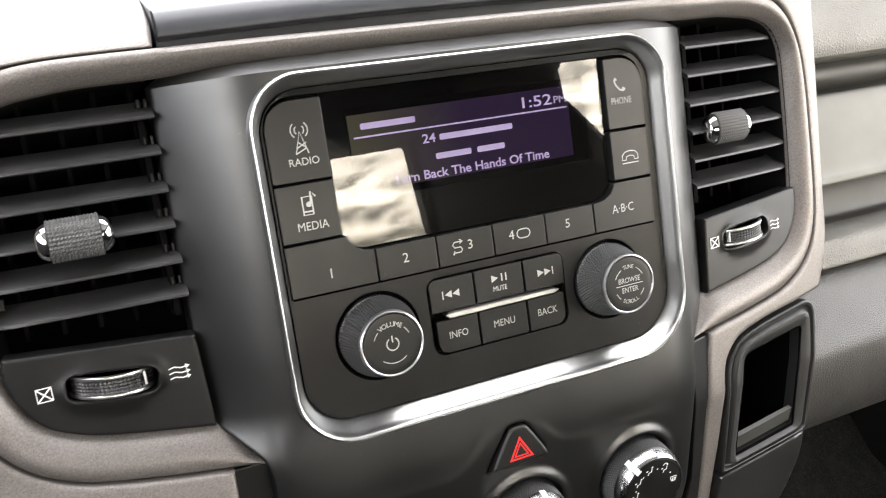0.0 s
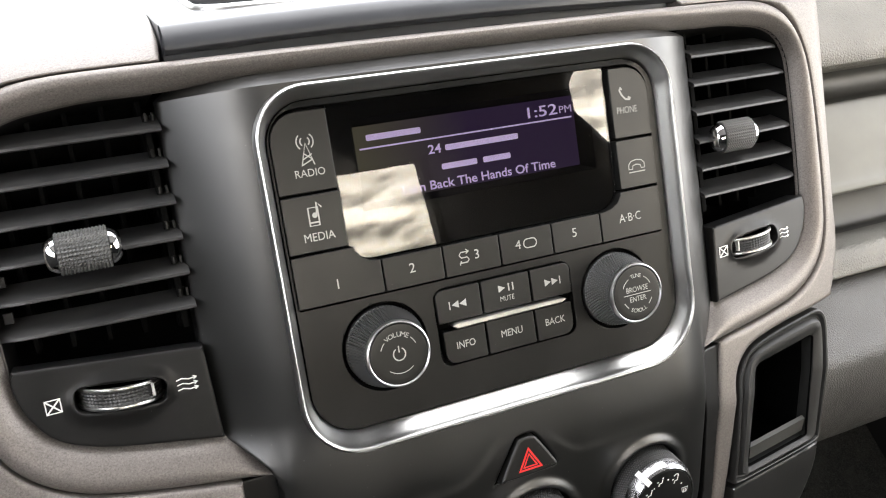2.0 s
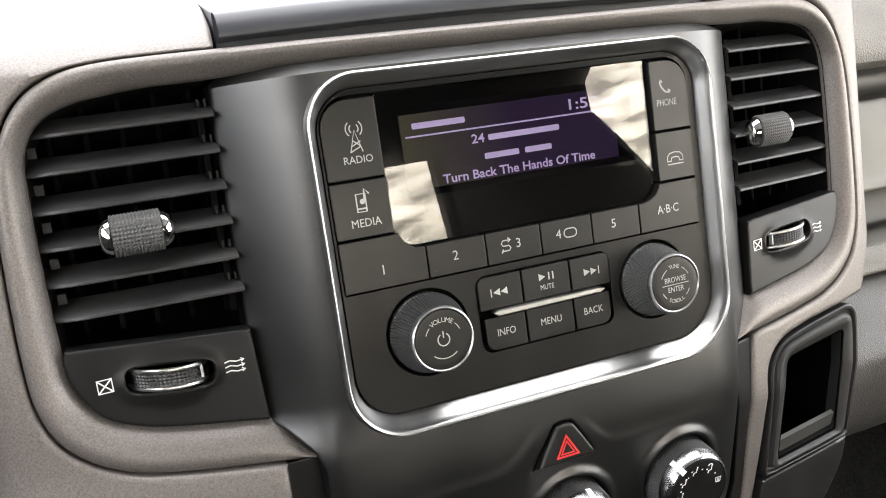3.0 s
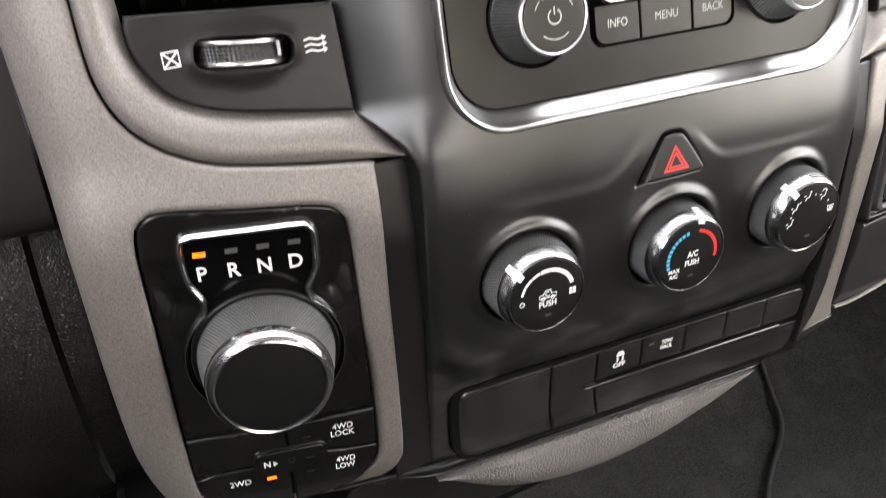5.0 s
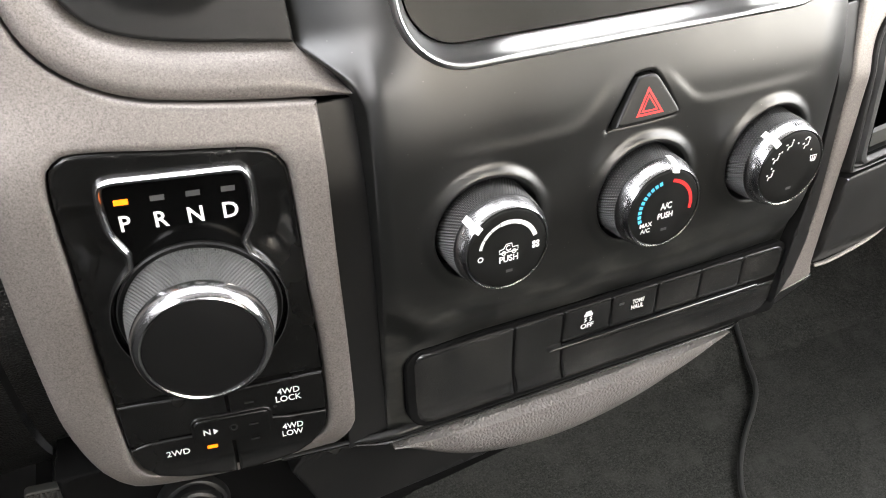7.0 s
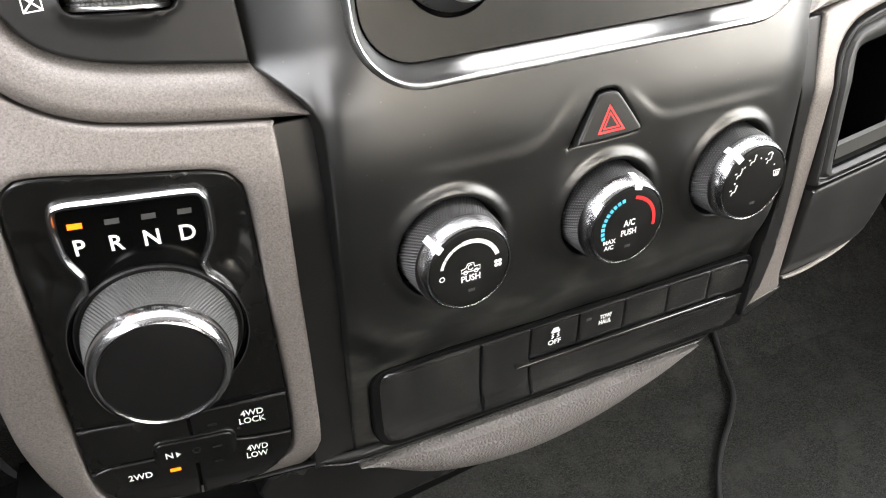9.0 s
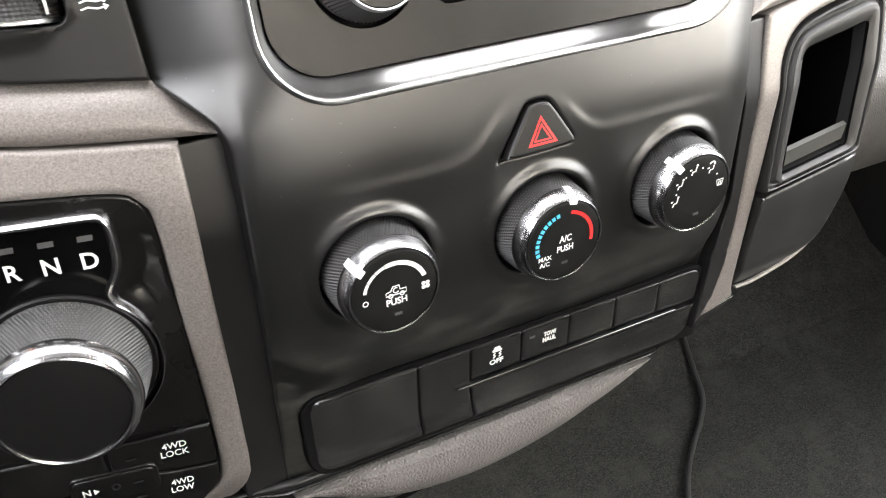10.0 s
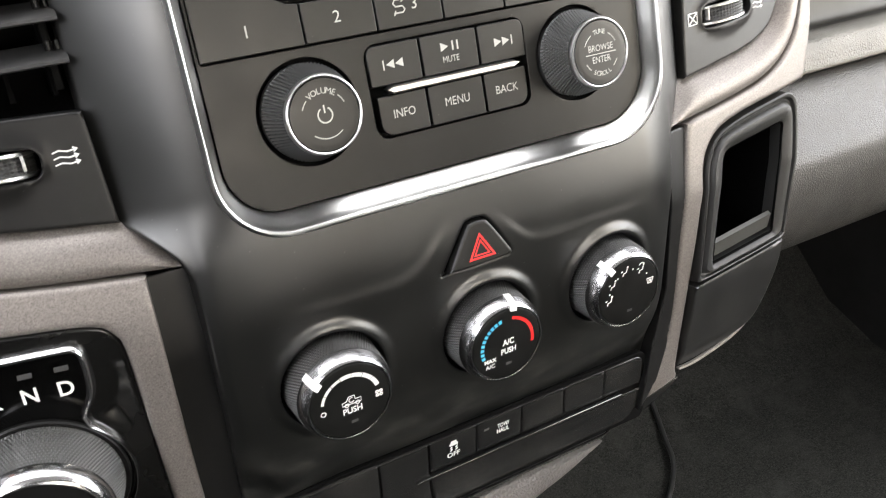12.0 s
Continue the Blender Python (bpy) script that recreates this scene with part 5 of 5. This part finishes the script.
def strip():
    root = thing("switch_strip", (0.0, 0.03, -0.23), "row of black console switches with blank covers", "switch panel")

    def yb(x, z):
        return 0.0255 + 0.27 * (-0.2075 - z) - 0.0042 * (max(0.0, -0.2310 - z) / 0.0190) ** 2

    def block(name, pts, mat=STRIP, roll=0.0011, lift=0.0):
        return part(name, sheet(pts, [], lambda x, z: yb(x, z) - lift, roll=roll, grid=0.0036, skirt=0.008), mat, root)

    part("frame", sheet(rrect(-0.0010, -0.2290, 0.2330, 0.0465, (0.010, 0.007, 0.007, 0.010), 6), [], lambda x, z: yb(x, z) + 0.0018, roll=0.001, grid=0.008, skirt=0.008), DEEP, root)
    part("blank_cover", sheet(rrect(-0.0880, -0.2289, 0.0572, 0.0424, (0.009, 0.0016, 0.0016, 0.010), 7), [], lambda x, z: yb(x, z) - 0.0006 + 20.0 * max(0.0, -0.102 - x) ** 2, roll=0.0026, grid=0.0030, skirt=0.008), STRIP, root)
    block("blank_cover", rrect(-0.0451, -0.2289, 0.0278, 0.0422, 0.0012, 5), roll=0.0018, lift=0.0004)
    xs = [-0.0308, -0.0018, 0.0270, 0.0556, 0.0840, 0.1122]
    for i, (a, b) in enumerate(zip(xs, xs[1:])):
        r = (0.0013, 0.0013, 0.005, 0.0013) if i == 4 else 0.0013
        k = block("switch", rrect((a + b) / 2, -0.2180, b - a - 0.0005, 0.0203, r, 5), roll=0.0016)
        cx = (a + b) / 2
        if i == 0:
            hood = [(cx - 0.0024, -0.2152), (cx - 0.0027, -0.2140), (cx - 0.0021, -0.2136), (cx - 0.0015, -0.2120), (cx + 0.0015, -0.2120), (cx + 0.0021, -0.2136), (cx + 0.0027, -0.2140), (cx + 0.0024, -0.2152)]
            skid = [[(cx - 0.0022, -0.2186), (cx - 0.0010, -0.2177), (cx - 0.0020, -0.2167), (cx - 0.0010, -0.2158)], [(cx + 0.0010, -0.2186), (cx + 0.0022, -0.2177), (cx + 0.0012, -0.2167), (cx + 0.0022, -0.2158)]]
            signs = [patch(hood, 0.0), ribbons(skid, 0.0009, 0.0), word("OFF", cx - 0.0003, -0.2212, 0.0042, 0.0, 0.00012, width=0.0078)]
        elif i == 1:
            signs = [word("TOW/", cx + 0.0020, -0.2152, 0.0038, 0.0, 0.00012, width=0.0074), word("HAUL", cx + 0.0018, -0.2187, 0.0038, 0.0, 0.00012, width=0.0078)]
        else:
            signs = []
        for bm in signs:
            for v in bm.verts:
                v.co.y = yb(v.co.x, v.co.z) - 0.0002
            flat("sign", bm, WHITE, k)
        if i == 1:
            bm = patch(rrect(cx - 0.0086, -0.2140, 0.0032, 0.0015, 0.0002, 3), 0.0)
            for v in bm.verts:
                v.co.y = yb(v.co.x, v.co.z) - 0.0002
            flat("lamp", bm, SMOKE, k)
    block("lower_bar", [(-0.0304, -0.2503), (0.0970, -0.2496), (0.1034, -0.2480), (0.1084, -0.2440), (0.1108, -0.2385), (0.1120, -0.2316), (-0.0304, -0.2316)], STRIP, roll=0.0016)
    bm = plate([(-0.0400, -0.2298), (-0.0386, -0.2311), (0.0955, -0.2307), (0.0968, -0.2297), (0.0955, -0.2287), (-0.0386, -0.2289)], 0.0, 0.008, 0.0009)
    for v in bm.verts:
        v.co.y += yb(v.co.x, v.co.z) - 0.0026
    part("ridge", bm, STRIP, root)


strip()


def pad():
    """The grained grip pad under the switches."""
    up = spline([(-0.1262, -0.2625), (-0.08, -0.2632), (0.0, -0.2630), (0.0845, -0.2600)], 60)
    lo = spline([(-0.1266, -0.2628), (-0.121, -0.2680), (-0.108, -0.2795), (-0.085, -0.2915), (-0.054, -0.3000), (-0.018, -0.3020), (0.022, -0.2955), (0.054, -0.2840), (0.076, -0.2710), (0.0853, -0.2605)], 60)
    rings = []
    for k, dy in ((0.0, 0.006), (0.03, 0.0010), (0.15, -0.003), (0.4, -0.0035), (0.65, -0.001), (0.85, 0.0040), (0.96, 0.010), (1.0, 0.020)):
        rings.append([(lerp(a[0], b[0], k), 0.0415 + dy + (0.15 + 0.25 * step(-0.075, -0.125, a[0])) * (-0.258 - lerp(a[1], b[1], k)), lerp(a[1], b[1], k)) for a, b in zip(up, lo)])
    ob = part("grip_pad", loft(rings, closed=False), SKINPAD, None)
    tagged(ob, "grey grained padded edge under the switches", "trim pad")


pad()


def lip():
    """The edge between the switches and the grip pad: a rounded band, with a thin ribbed bead under it."""
    rows, bead = [], []
    for i, x in enumerate(np.linspace(-0.1800, 0.1005, 206)):
        away = max(0.0, -0.125 - x)
        back, low = 0.35 * away, -0.2516 - 0.11 * away
        end = step(0.1005, 0.0850, x) * (1 - 0.6 * step(-0.130, -0.150, x))
        rows.append([(x, 0.0410 + back - 0.0026 * math.sin(math.pi * j / 8), low - 0.0052 * end * (1 - math.cos(math.pi * j / 8)) / 2) for j in range(9)])
        bead.append([(x, 0.0418 + back - 0.0026 * math.sin(math.pi * j / 8) - 0.0004 * (i % 2), low - 0.0054 * end - 0.0022 * end * (1 - math.cos(math.pi * j / 8)) / 2) for j in range(9)])
    tagged(part("console_lip", loft(rows, closed=False), BLACK), "rounded black edge along the console", "trim", kind="structure")
    tagged(part("console_bead", loft(bead, closed=False), STRIP), "thin ribbed black bead along the console", "trim", kind="structure")


def bracket():
    """The dark foot under the end of the silver strip."""
    bm = plate([(0.1035, -0.2488), (0.1090, -0.2528), (0.1210, -0.2530), (0.1390, -0.2470), (0.1460, -0.2435), (0.1482, -0.2408), (0.1440, -0.2410), (0.1250, -0.2450)], 0.0400, 0.052, 0.0009)
    tagged(part("console_bracket", bm, STRIP), "black bracket under the silver strip", "trim", kind="structure")


lip()
bracket()


def lower_console():
    root = thing("lower_console", (-0.1, 0.08, -0.29), "black lower console with a small drawer", "console")
    pts = spline([(-0.285, -0.248), (-0.20, -0.257), (-0.14, -0.262), (0.0, -0.262), (0.06, -0.262), (0.115, -0.264)], 40)
    lo = [(0.10, -0.275), (0.04, -0.300), (-0.03, -0.318), (-0.12, -0.330), (-0.20, -0.335), (-0.285, -0.33)]
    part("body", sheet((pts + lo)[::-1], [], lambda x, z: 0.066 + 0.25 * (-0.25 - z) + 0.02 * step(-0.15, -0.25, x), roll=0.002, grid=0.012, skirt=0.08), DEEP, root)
    pts = [(-0.176, -0.272), (-0.165, -0.3), (-0.16, -0.318), (-0.03, -0.308), (0.03, -0.288), (0.06, -0.272), (0.0, -0.2665), (-0.10, -0.2655), (-0.17, -0.264)]
    part("drawer", sheet(pts, [], lambda x, z: 0.057 + 0.28 * (-0.25 - z), roll=0.002, grid=0.012, skirt=0.02), BLACK, root)


lower_console()


def outlet():
    cx, cz = -0.2262, -0.2870
    root = thing("power_outlet", (cx, 0.07, cz), "black capped 12 volt power outlet", "power outlet")
    prof = [(0.0190, 0.105), (0.0188, 0.088), (0.0182, 0.0838), (0.0170, 0.0815), (0.0152, 0.0808), (0.0145, 0.083)]
    part("collar", lathe(cx, cz, prof, 56), BLACK, root)
    cap = part("cap", lathe(cx, cz, [(0.0140, 0.088), (0.0140, 0.0782), (0.0132, 0.0766), (0.0115, 0.0760)], 56), BLACK, root)
    bm = loft([[(cx + r * math.cos(radians(a)), y, cz + r * math.sin(radians(a))) for a in range(45, 136, 6)] for r, y in ((0.0136, 0.0785), (0.0141, 0.0752), (0.0160, 0.0748), (0.0166, 0.0772))], closed=False)
    part("lip", bm, BLACK, cap)
    flat("sign", word("12V DC", cx + 0.001, cz + 0.0030, 0.0026, 0.0759, 0.00004), WHITE, cap)


outlet()


def pedal():
    root = new("foot_pedal")
    m = DASH @ pose(-0.3020, 0.140, -0.2870, 10, 8, 0) @ Matrix.Scale(0.72, 4)
    root.matrix_world = m
    SPACE[root.name] = Matrix.Identity(4)
    tagged(root, "worn metal-edged foot pedal with ribs", "pedal")
    part("pad", plate(rrect(0, 0, 0.028, 0.014, 0.004, 5), 0.0, 0.008, 0.0015), SHADEGREY, root)
    for i in range(7):
        part("rib", slab(-0.0122 + 0.0036 * i, -0.0102 + 0.0036 * i, -0.0016, 0.001, -0.0050, 0.0050, 0.0005), SHADEGREY, root, "worn grey rib")
    part("arm", slab(-0.006, 0.006, 0.006, 0.20, -0.004, 0.004, 0.001), RUBBER, root)


pedal()

# ---- gear selector ----


def selector():
    root = thing("gear_selector", (0, 0, 0), "black rotary gear selector with chrome rings", "gear selector", frame_m=SHIFT)
    # chrome-framed display shape: a waisted outline over the dial's collar
    ring_c, ring_r = (0.0007, -0.0035), 0.0367
    half = [(0.0, 0.0632), (0.0225, 0.0632), (0.0275, 0.0618), (0.0298, 0.0575), (0.0302, 0.0480), (0.0292, 0.0385), (0.0245, 0.0285)]
    right = [(x + 0.0003, z - 0.022 * x) for x, z in half]
    left = [(-x + 0.0003, z + 0.022 * x) for x, z in half[1:]]
    arcs = arc(ring_c[0], ring_c[1], ring_r, 47, -227, 60)
    outline = (spline(right, 26) + arcs + spline(left[::-1], 26))[::-1]

    def base_depth(x, z):
        d = distance([(x, z)], [outline])[0]
        far = not inside([(x, z)], outline)[0]
        dish = 0.0055 * step(0.0, 0.012, d) if far else 0.0055
        side = step(0.030, 0.046, abs(x)) if z < 0.05 else 1.0
        return 0.0015 + (dish if far else 0.0) * (1 - side) * step(-0.030, 0.0, z)

    body = offset(SHIFT_HOLE, 0.0008)
    first = [i for i, p in enumerate(body) if p[1] < -0.0455]
    up_part = body[:first[0]] + [(body[first[0]][0], -0.0479), (body[first[-1]][0], -0.0479)] + body[first[-1] + 1:]
    part("key_backing", plate([p for p in offset(SHIFT_HOLE, 0.0014) if p[1] < -0.0440], 0.0022, 0.009, 0.0), DEEP, root)
    part("base", sheet(up_part, [], base_depth, roll=0.0014, grid=0.003, skirt=0.02), SELECT, root)
    # broad round the letters, thin and dark where it runs on round the dial
    frame_in = [(lerp(a[0], b[0], k), lerp(a[1], b[1], k)) for a, b, k in ((p, q, 0.35 + 0.65 * step(0.008, 0.030, p[1])) for p, q in zip(outline, offset(outline, 0.0037)))]
    rings = []
    for k, y in ((-0.10, 0.0030), (0.0, 0.0002), (0.15, -0.0016), (0.38, -0.0026), (0.62, -0.0026), (0.85, -0.0014), (1.0, 0.0004), (1.05, 0.003)):
        rings.append([(lerp(a[0], b[0], k), y, lerp(a[1], b[1], k)) for a, b in zip(outline, frame_in)])
    part("chrome_frame", loft(rings), SOFTCHROME, root, "polished chrome outline")
    disp = part("display", plate(offset(outline, 0.0020), -0.0004, 0.004, 0.0), GLOSS, root, "gloss black gear display")
    yd = -0.0004
    for i, ch in enumerate("PRND"):
        x = -0.0208 + 0.0134 * i
        flat("letter", word(ch, x, 0.0430, 0.0098, yd, 0.00018, narrow=0.92), WHITE, disp)
        lamp = patch([(x - 0.0024, 0.0516), (x + 0.0030, 0.0516), (x + 0.0032, 0.0540), (x - 0.0022, 0.0540)], yd)
        flat("lamp", lamp, AMBER if i == 0 else SMOKE, disp, "lit amber lamp" if i == 0 else "")
    cx, cz = 0.0010, -0.0022
    collar = [(0.0338, 0.002), (0.0338, -0.0018), (0.0331, -0.0026), (0.0318, -0.0018)]
    rings = [[(cx + r * math.cos(2 * math.pi * i / 80), y, cz + r * math.sin(2 * math.pi * i / 80)) for i in range(80)] for r, y in collar]
    part("collar", loft(rings, cap1=True), RUBBER, root)
    prof = [(0.0311, 0.002), (0.0311, -0.0020)] + [(lerp(0.0310, 0.0277, (k / 28) ** 1.3), lerp(-0.0024, -0.0215, k / 28)) for k in range(29)] + [(0.0274, -0.0226)]
    dial = part("dial", lathe(cx, cz, prof, 520, (2, 30, 0.00046)), GRIP, root, "knurled black rotary dial", smooth=1)
    ring = [(0.0279, -0.0205), (0.0282, -0.0225), (0.0279, -0.0248), (0.0270, -0.0272), (0.0258, -0.0286), (0.0246, -0.0291), (0.0238, -0.0287), (0.0234, -0.0270)]
    rings = [[(cx + r * math.cos(2 * math.pi * i / 96), y, cz + r * math.sin(2 * math.pi * i / 96)) for i in range(96)] for r, y in ring]
    part("chrome_ring", loft(rings), SOFTCHROME, dial, "wide polished chrome ring")
    part("cap", lathe(cx, cz, [(0.0235, -0.0265), (0.0235, -0.0283), (0.0225, -0.0286), (0.0120, -0.0285)], 80), CAPBLACK, dial)
    # drive mode keys below
    g = 0.0003
    keys = [("four_wheel_lock_key", [(0.0036, -0.0700), (0.0225, -0.0700), (0.0300, -0.0712), (0.0430, -0.0718), (0.0484, -0.0718), (0.0484, -0.0484), (0.0036, -0.0496)]),
            ("blank_key", [(-0.0440, -0.0742), (-0.0400, -0.0738), (-0.0350, -0.0724), (0.0030, -0.0724), (0.0030, -0.0496), (-0.0440, -0.0484)]),
            ("four_wheel_low_key", [(0.0032, -0.0982), (0.0120, -0.0980), (0.0220, -0.0968), (0.0320, -0.0952), (0.0390, -0.0922), (0.0435, -0.0882), (0.0468, -0.0830), (0.0482, -0.0780), (0.0484, -0.0722), (0.0430, -0.0722), (0.0300, -0.0716), (0.0225, -0.0704), (0.0032, -0.0704)]),
            ("two_wheel_key", [(-0.0335, -0.0934), (-0.0250, -0.0955), (-0.0150, -0.0970), (-0.0060, -0.0979), (0.0026, -0.0982), (0.0026, -0.0728), (-0.0350, -0.0728), (-0.0400, -0.0742), (-0.0436, -0.0746), (-0.0430, -0.0790), (-0.0402, -0.0875)])]
    made = {}
    for name, pts in keys:
        low = lambda x, z: 0.0003 - 0.0040 * step(-0.0850, -0.1010, z) ** 1.4
        made[name] = part(name, sheet(offset(pts, g), [], low, roll=0.0011, grid=0.003, skirt=0.012), SELECT, root)
    tip = rrect(0.0038, -0.0714, 0.0355, 0.0155, 0.0034, 5)
    part("neutral_well", plate(offset(tip, -0.0010), -0.0007, 0.004, 0.0008), SELECT, root)
    neutral = part("neutral_key", plate(offset(tip, 0.0004), -0.0012, 0.004, 0.0012), SELECT, root)
    flat("sign", word("N", -0.0080, -0.0714, 0.0049, -0.0012, 0.00007), WHITE, neutral)
    flat("sign", patch([(-0.0050, -0.0697), (-0.0050, -0.0731), (-0.0028, -0.0714)], -0.0012), WHITE, neutral)
    part("stud", lathe(0.0042, -0.0712, [(0.0019, 0.0), (0.0019, -0.0015), (0.0013, -0.0015), (0.0010, -0.0009)], 24), RUBBER, neutral)
    for txt, x, z, w, k in (("4WD", 0.0314, -0.0562, 0.0104, "four_wheel_lock_key"), ("LOCK", 0.0311, -0.0607, 0.0120, "four_wheel_lock_key"), ("4WD", 0.0312, -0.0783, 0.0098, "four_wheel_low_key"), ("LOW", 0.0307, -0.0828, 0.0100, "four_wheel_low_key"), ("2WD", -0.0226, -0.0816, 0.0106, "two_wheel_key")):
        flat("sign", word(txt, x, z, 0.0049, 0.0001, 0.00005, width=w), WHITE, made[k])
    flat("lamp", patch(rrect(-0.0070, -0.0818, 0.0048, 0.0020, 0.0003, 3), 0.0002), AMBER, made["two_wheel_key"], "lit amber lamp")
    for x, z, k in ((0.0130, -0.0590, "four_wheel_lock_key"), (0.0130, -0.0820, "four_wheel_low_key"), (0.0135, -0.0712, "")):
        flat("lamp", patch(rrect(x, z, 0.0042, 0.0010, 0.0002, 3), 0.0002 if k else -0.0013), KEYLAMP, made.get(k, neutral))


selector()

# ---- storage pocket by the passenger's knee ----


def pocket():
    root = thing("storage_pocket", (0.20, 0.03, -0.16), "black plastic storage pocket with a lid below", "storage pocket")
    out = spline([(0.1515, -0.1745), (0.1545, -0.150), (0.1572, -0.120), (0.1588, -0.105), (0.1638, -0.0950), (0.1725, -0.0882), (0.188, -0.0840), (0.205, -0.0812), (0.225, -0.0788), (0.2345, -0.0782), (0.2405, -0.0815), (0.2430, -0.091), (0.2412, -0.120), (0.2370, -0.145), (0.2328, -0.1690)], 80)
    hole = []
    for a, c, b, r in (((0.1760, -0.1000), (0.1660, -0.1670), (0.2215, -0.1630), 0.0012), ((0.1660, -0.1670), (0.2215, -0.1630), (0.2300, -0.0945), 0.002), ((0.2215, -0.1630), (0.2304, -0.0945), (0.1760, -0.1000), 0.0035), ((0.2304, -0.0945), (0.1756, -0.1004), (0.1660, -0.1670), 0.0065)):
        c, p, q = Vector(c), (Vector(a) - Vector(c)).normalized() * r, (Vector(b) - Vector(c)).normalized() * r
        hole += [tuple(c + p * (1 - k / 6) ** 2 + q * (k / 6) ** 2) for k in range(7)]

    def ray(loop, a):
        """Where the ray from the pocket's middle at the angle a meets a loop."""
        ox, oz, ux, uz = 0.197, -0.130, math.cos(a), math.sin(a)
        far = 0.0
        for (ax, az), (bx, bz) in zip(loop, loop[1:] + loop[:1]):
            ex, ez = bx - ax, bz - az
            det = ux * ez - uz * ex
            if abs(det) > 1e-12:
                t, u = ((ax - ox) * ez - (az - oz) * ex) / det, ((ax - ox) * uz - (az - oz) * ux) / det
                if t > 0 and -1e-6 <= u <= 1 + 1e-6:
                    far = max(far, t)
        return ox + far * ux, oz + far * uz

    def yd(x, z):
        return bulge(x) + 0.0005 + sink(z) * (0.55 + 0.3 * step(-0.170, -0.220, z)) + 24.0 * max(0.0, x - 0.245) ** 2

    turns = [2 * math.pi * i / 200 for i in range(200)]
    edges = [(ray(out, a), ray(hole, a)) for a in turns]
    rings = []
    for k, d in ((0.0, 0.018), (0.0, 0.0030), (0.02, 0.0008), (0.07, 0.0), (0.15, 0.0004), (0.23, 0.0026), (0.31, 0.0030), (0.40, 0.0008), (0.46, -0.0001), (0.60, -0.0002), (0.74, 0.0006), (0.88, 0.0016), (0.97, 0.0026), (1.0, 0.0050), (1.0, 0.012)):
        ring = [(lerp(a[0], b[0], k), lerp(a[1], b[1], k)) for a, b in edges]
        rings.append([(x, yd(x, z) + d, z) for x, z in ring])
    part("frame", loft(rings), POCKETBLACK, root)
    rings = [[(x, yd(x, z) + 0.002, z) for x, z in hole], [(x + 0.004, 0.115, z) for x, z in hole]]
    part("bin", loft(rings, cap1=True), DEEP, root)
    bm = loft([[(x, yd(x, z) + d, z) for x, d, z in ((0.1668, 0.0050, -0.1640), (0.2200, 0.0050, -0.1600))], [(x, yd(x, z) + d, z) for x, d, z in ((0.1678, 0.0036, -0.1552), (0.2212, 0.0036, -0.1512))], [(x, yd(x, z) + d, z) for x, d, z in ((0.1678, 0.0060, -0.1536), (0.2212, 0.0060, -0.1496))]], closed=False)
    part("lip", bm, SHADEGREY, root, "grey rubbery lip")
    door = spline([(0.1510, -0.1770), (0.1492, -0.200), (0.1470, -0.222), (0.1480, -0.2345)], 16) + spline([(0.160, -0.2350), (0.178, -0.2335), (0.197, -0.2300), (0.211, -0.2240), (0.2225, -0.2110), (0.2300, -0.1900), (0.2326, -0.1712)], 26)
    part("lid", sheet(door, [], lambda x, z: yd(x, z) + 0.001 + 0.006 * step(-0.220, -0.237, z), roll=0.0016, grid=0.004, skirt=0.02), LIDBLACK, root, "satin black lid")
    foot = spline([(0.1480, -0.2350), (0.160, -0.2358), (0.178, -0.2342), (0.197, -0.2308), (0.211, -0.2248), (0.2185, -0.2165)], 40)
    rings = []
    for j in range(9):
        a = 2 * math.pi * j / 9
        rings.append([(x + 0.0013 * math.cos(a) * 0.5, yd(x, z) + 0.0055 + 0.0016 * math.sin(a), z - 0.0013 * math.cos(a)) for x, z in foot])
    part("lower_rim", loft(rings + rings[:1], closed=False), SILVER, root, "thin silver rim")


pocket()


def cord():
    """A black lead that hangs from under the console to the carpet."""
    cu = bpy.data.curves.new("power_lead", "CURVE")
    cu.dimensions, cu.bevel_depth, cu.bevel_resolution = "3D", 0.0031, 4
    sp = cu.splines.new("BEZIER")
    pts = [(0.452, 0.285, 0.044), (0.434, 0.222, 0.016), (0.416, 0.178, 0.008), (0.401, 0.145, 0.006), (0.375, 0.118, 0.006), (0.347, 0.096, 0.006), (0.321, 0.073, 0.006), (0.301, 0.050, 0.006), (0.286, 0.025, 0.006), (0.27, -0.05, 0.006)]
    sp.bezier_points.add(len(pts) - 1)
    for b, p in zip(sp.bezier_points, pts):
        b.co = p
        b.handle_left_type = b.handle_right_type = "AUTO"
    tmp = new("power_lead", cu)
    bpy.context.view_layer.update()
    me = bpy.data.meshes.new_from_object(tmp.evaluated_get(bpy.context.evaluated_depsgraph_get()))
    bpy.data.objects.remove(tmp)
    me.materials.clear()
    me.materials.append(LEAD)
    for p in me.polygons:
        p.use_smooth = True
    tagged(new("power_lead", me), "thin black cable lying on the carpet", "cable")


cord()
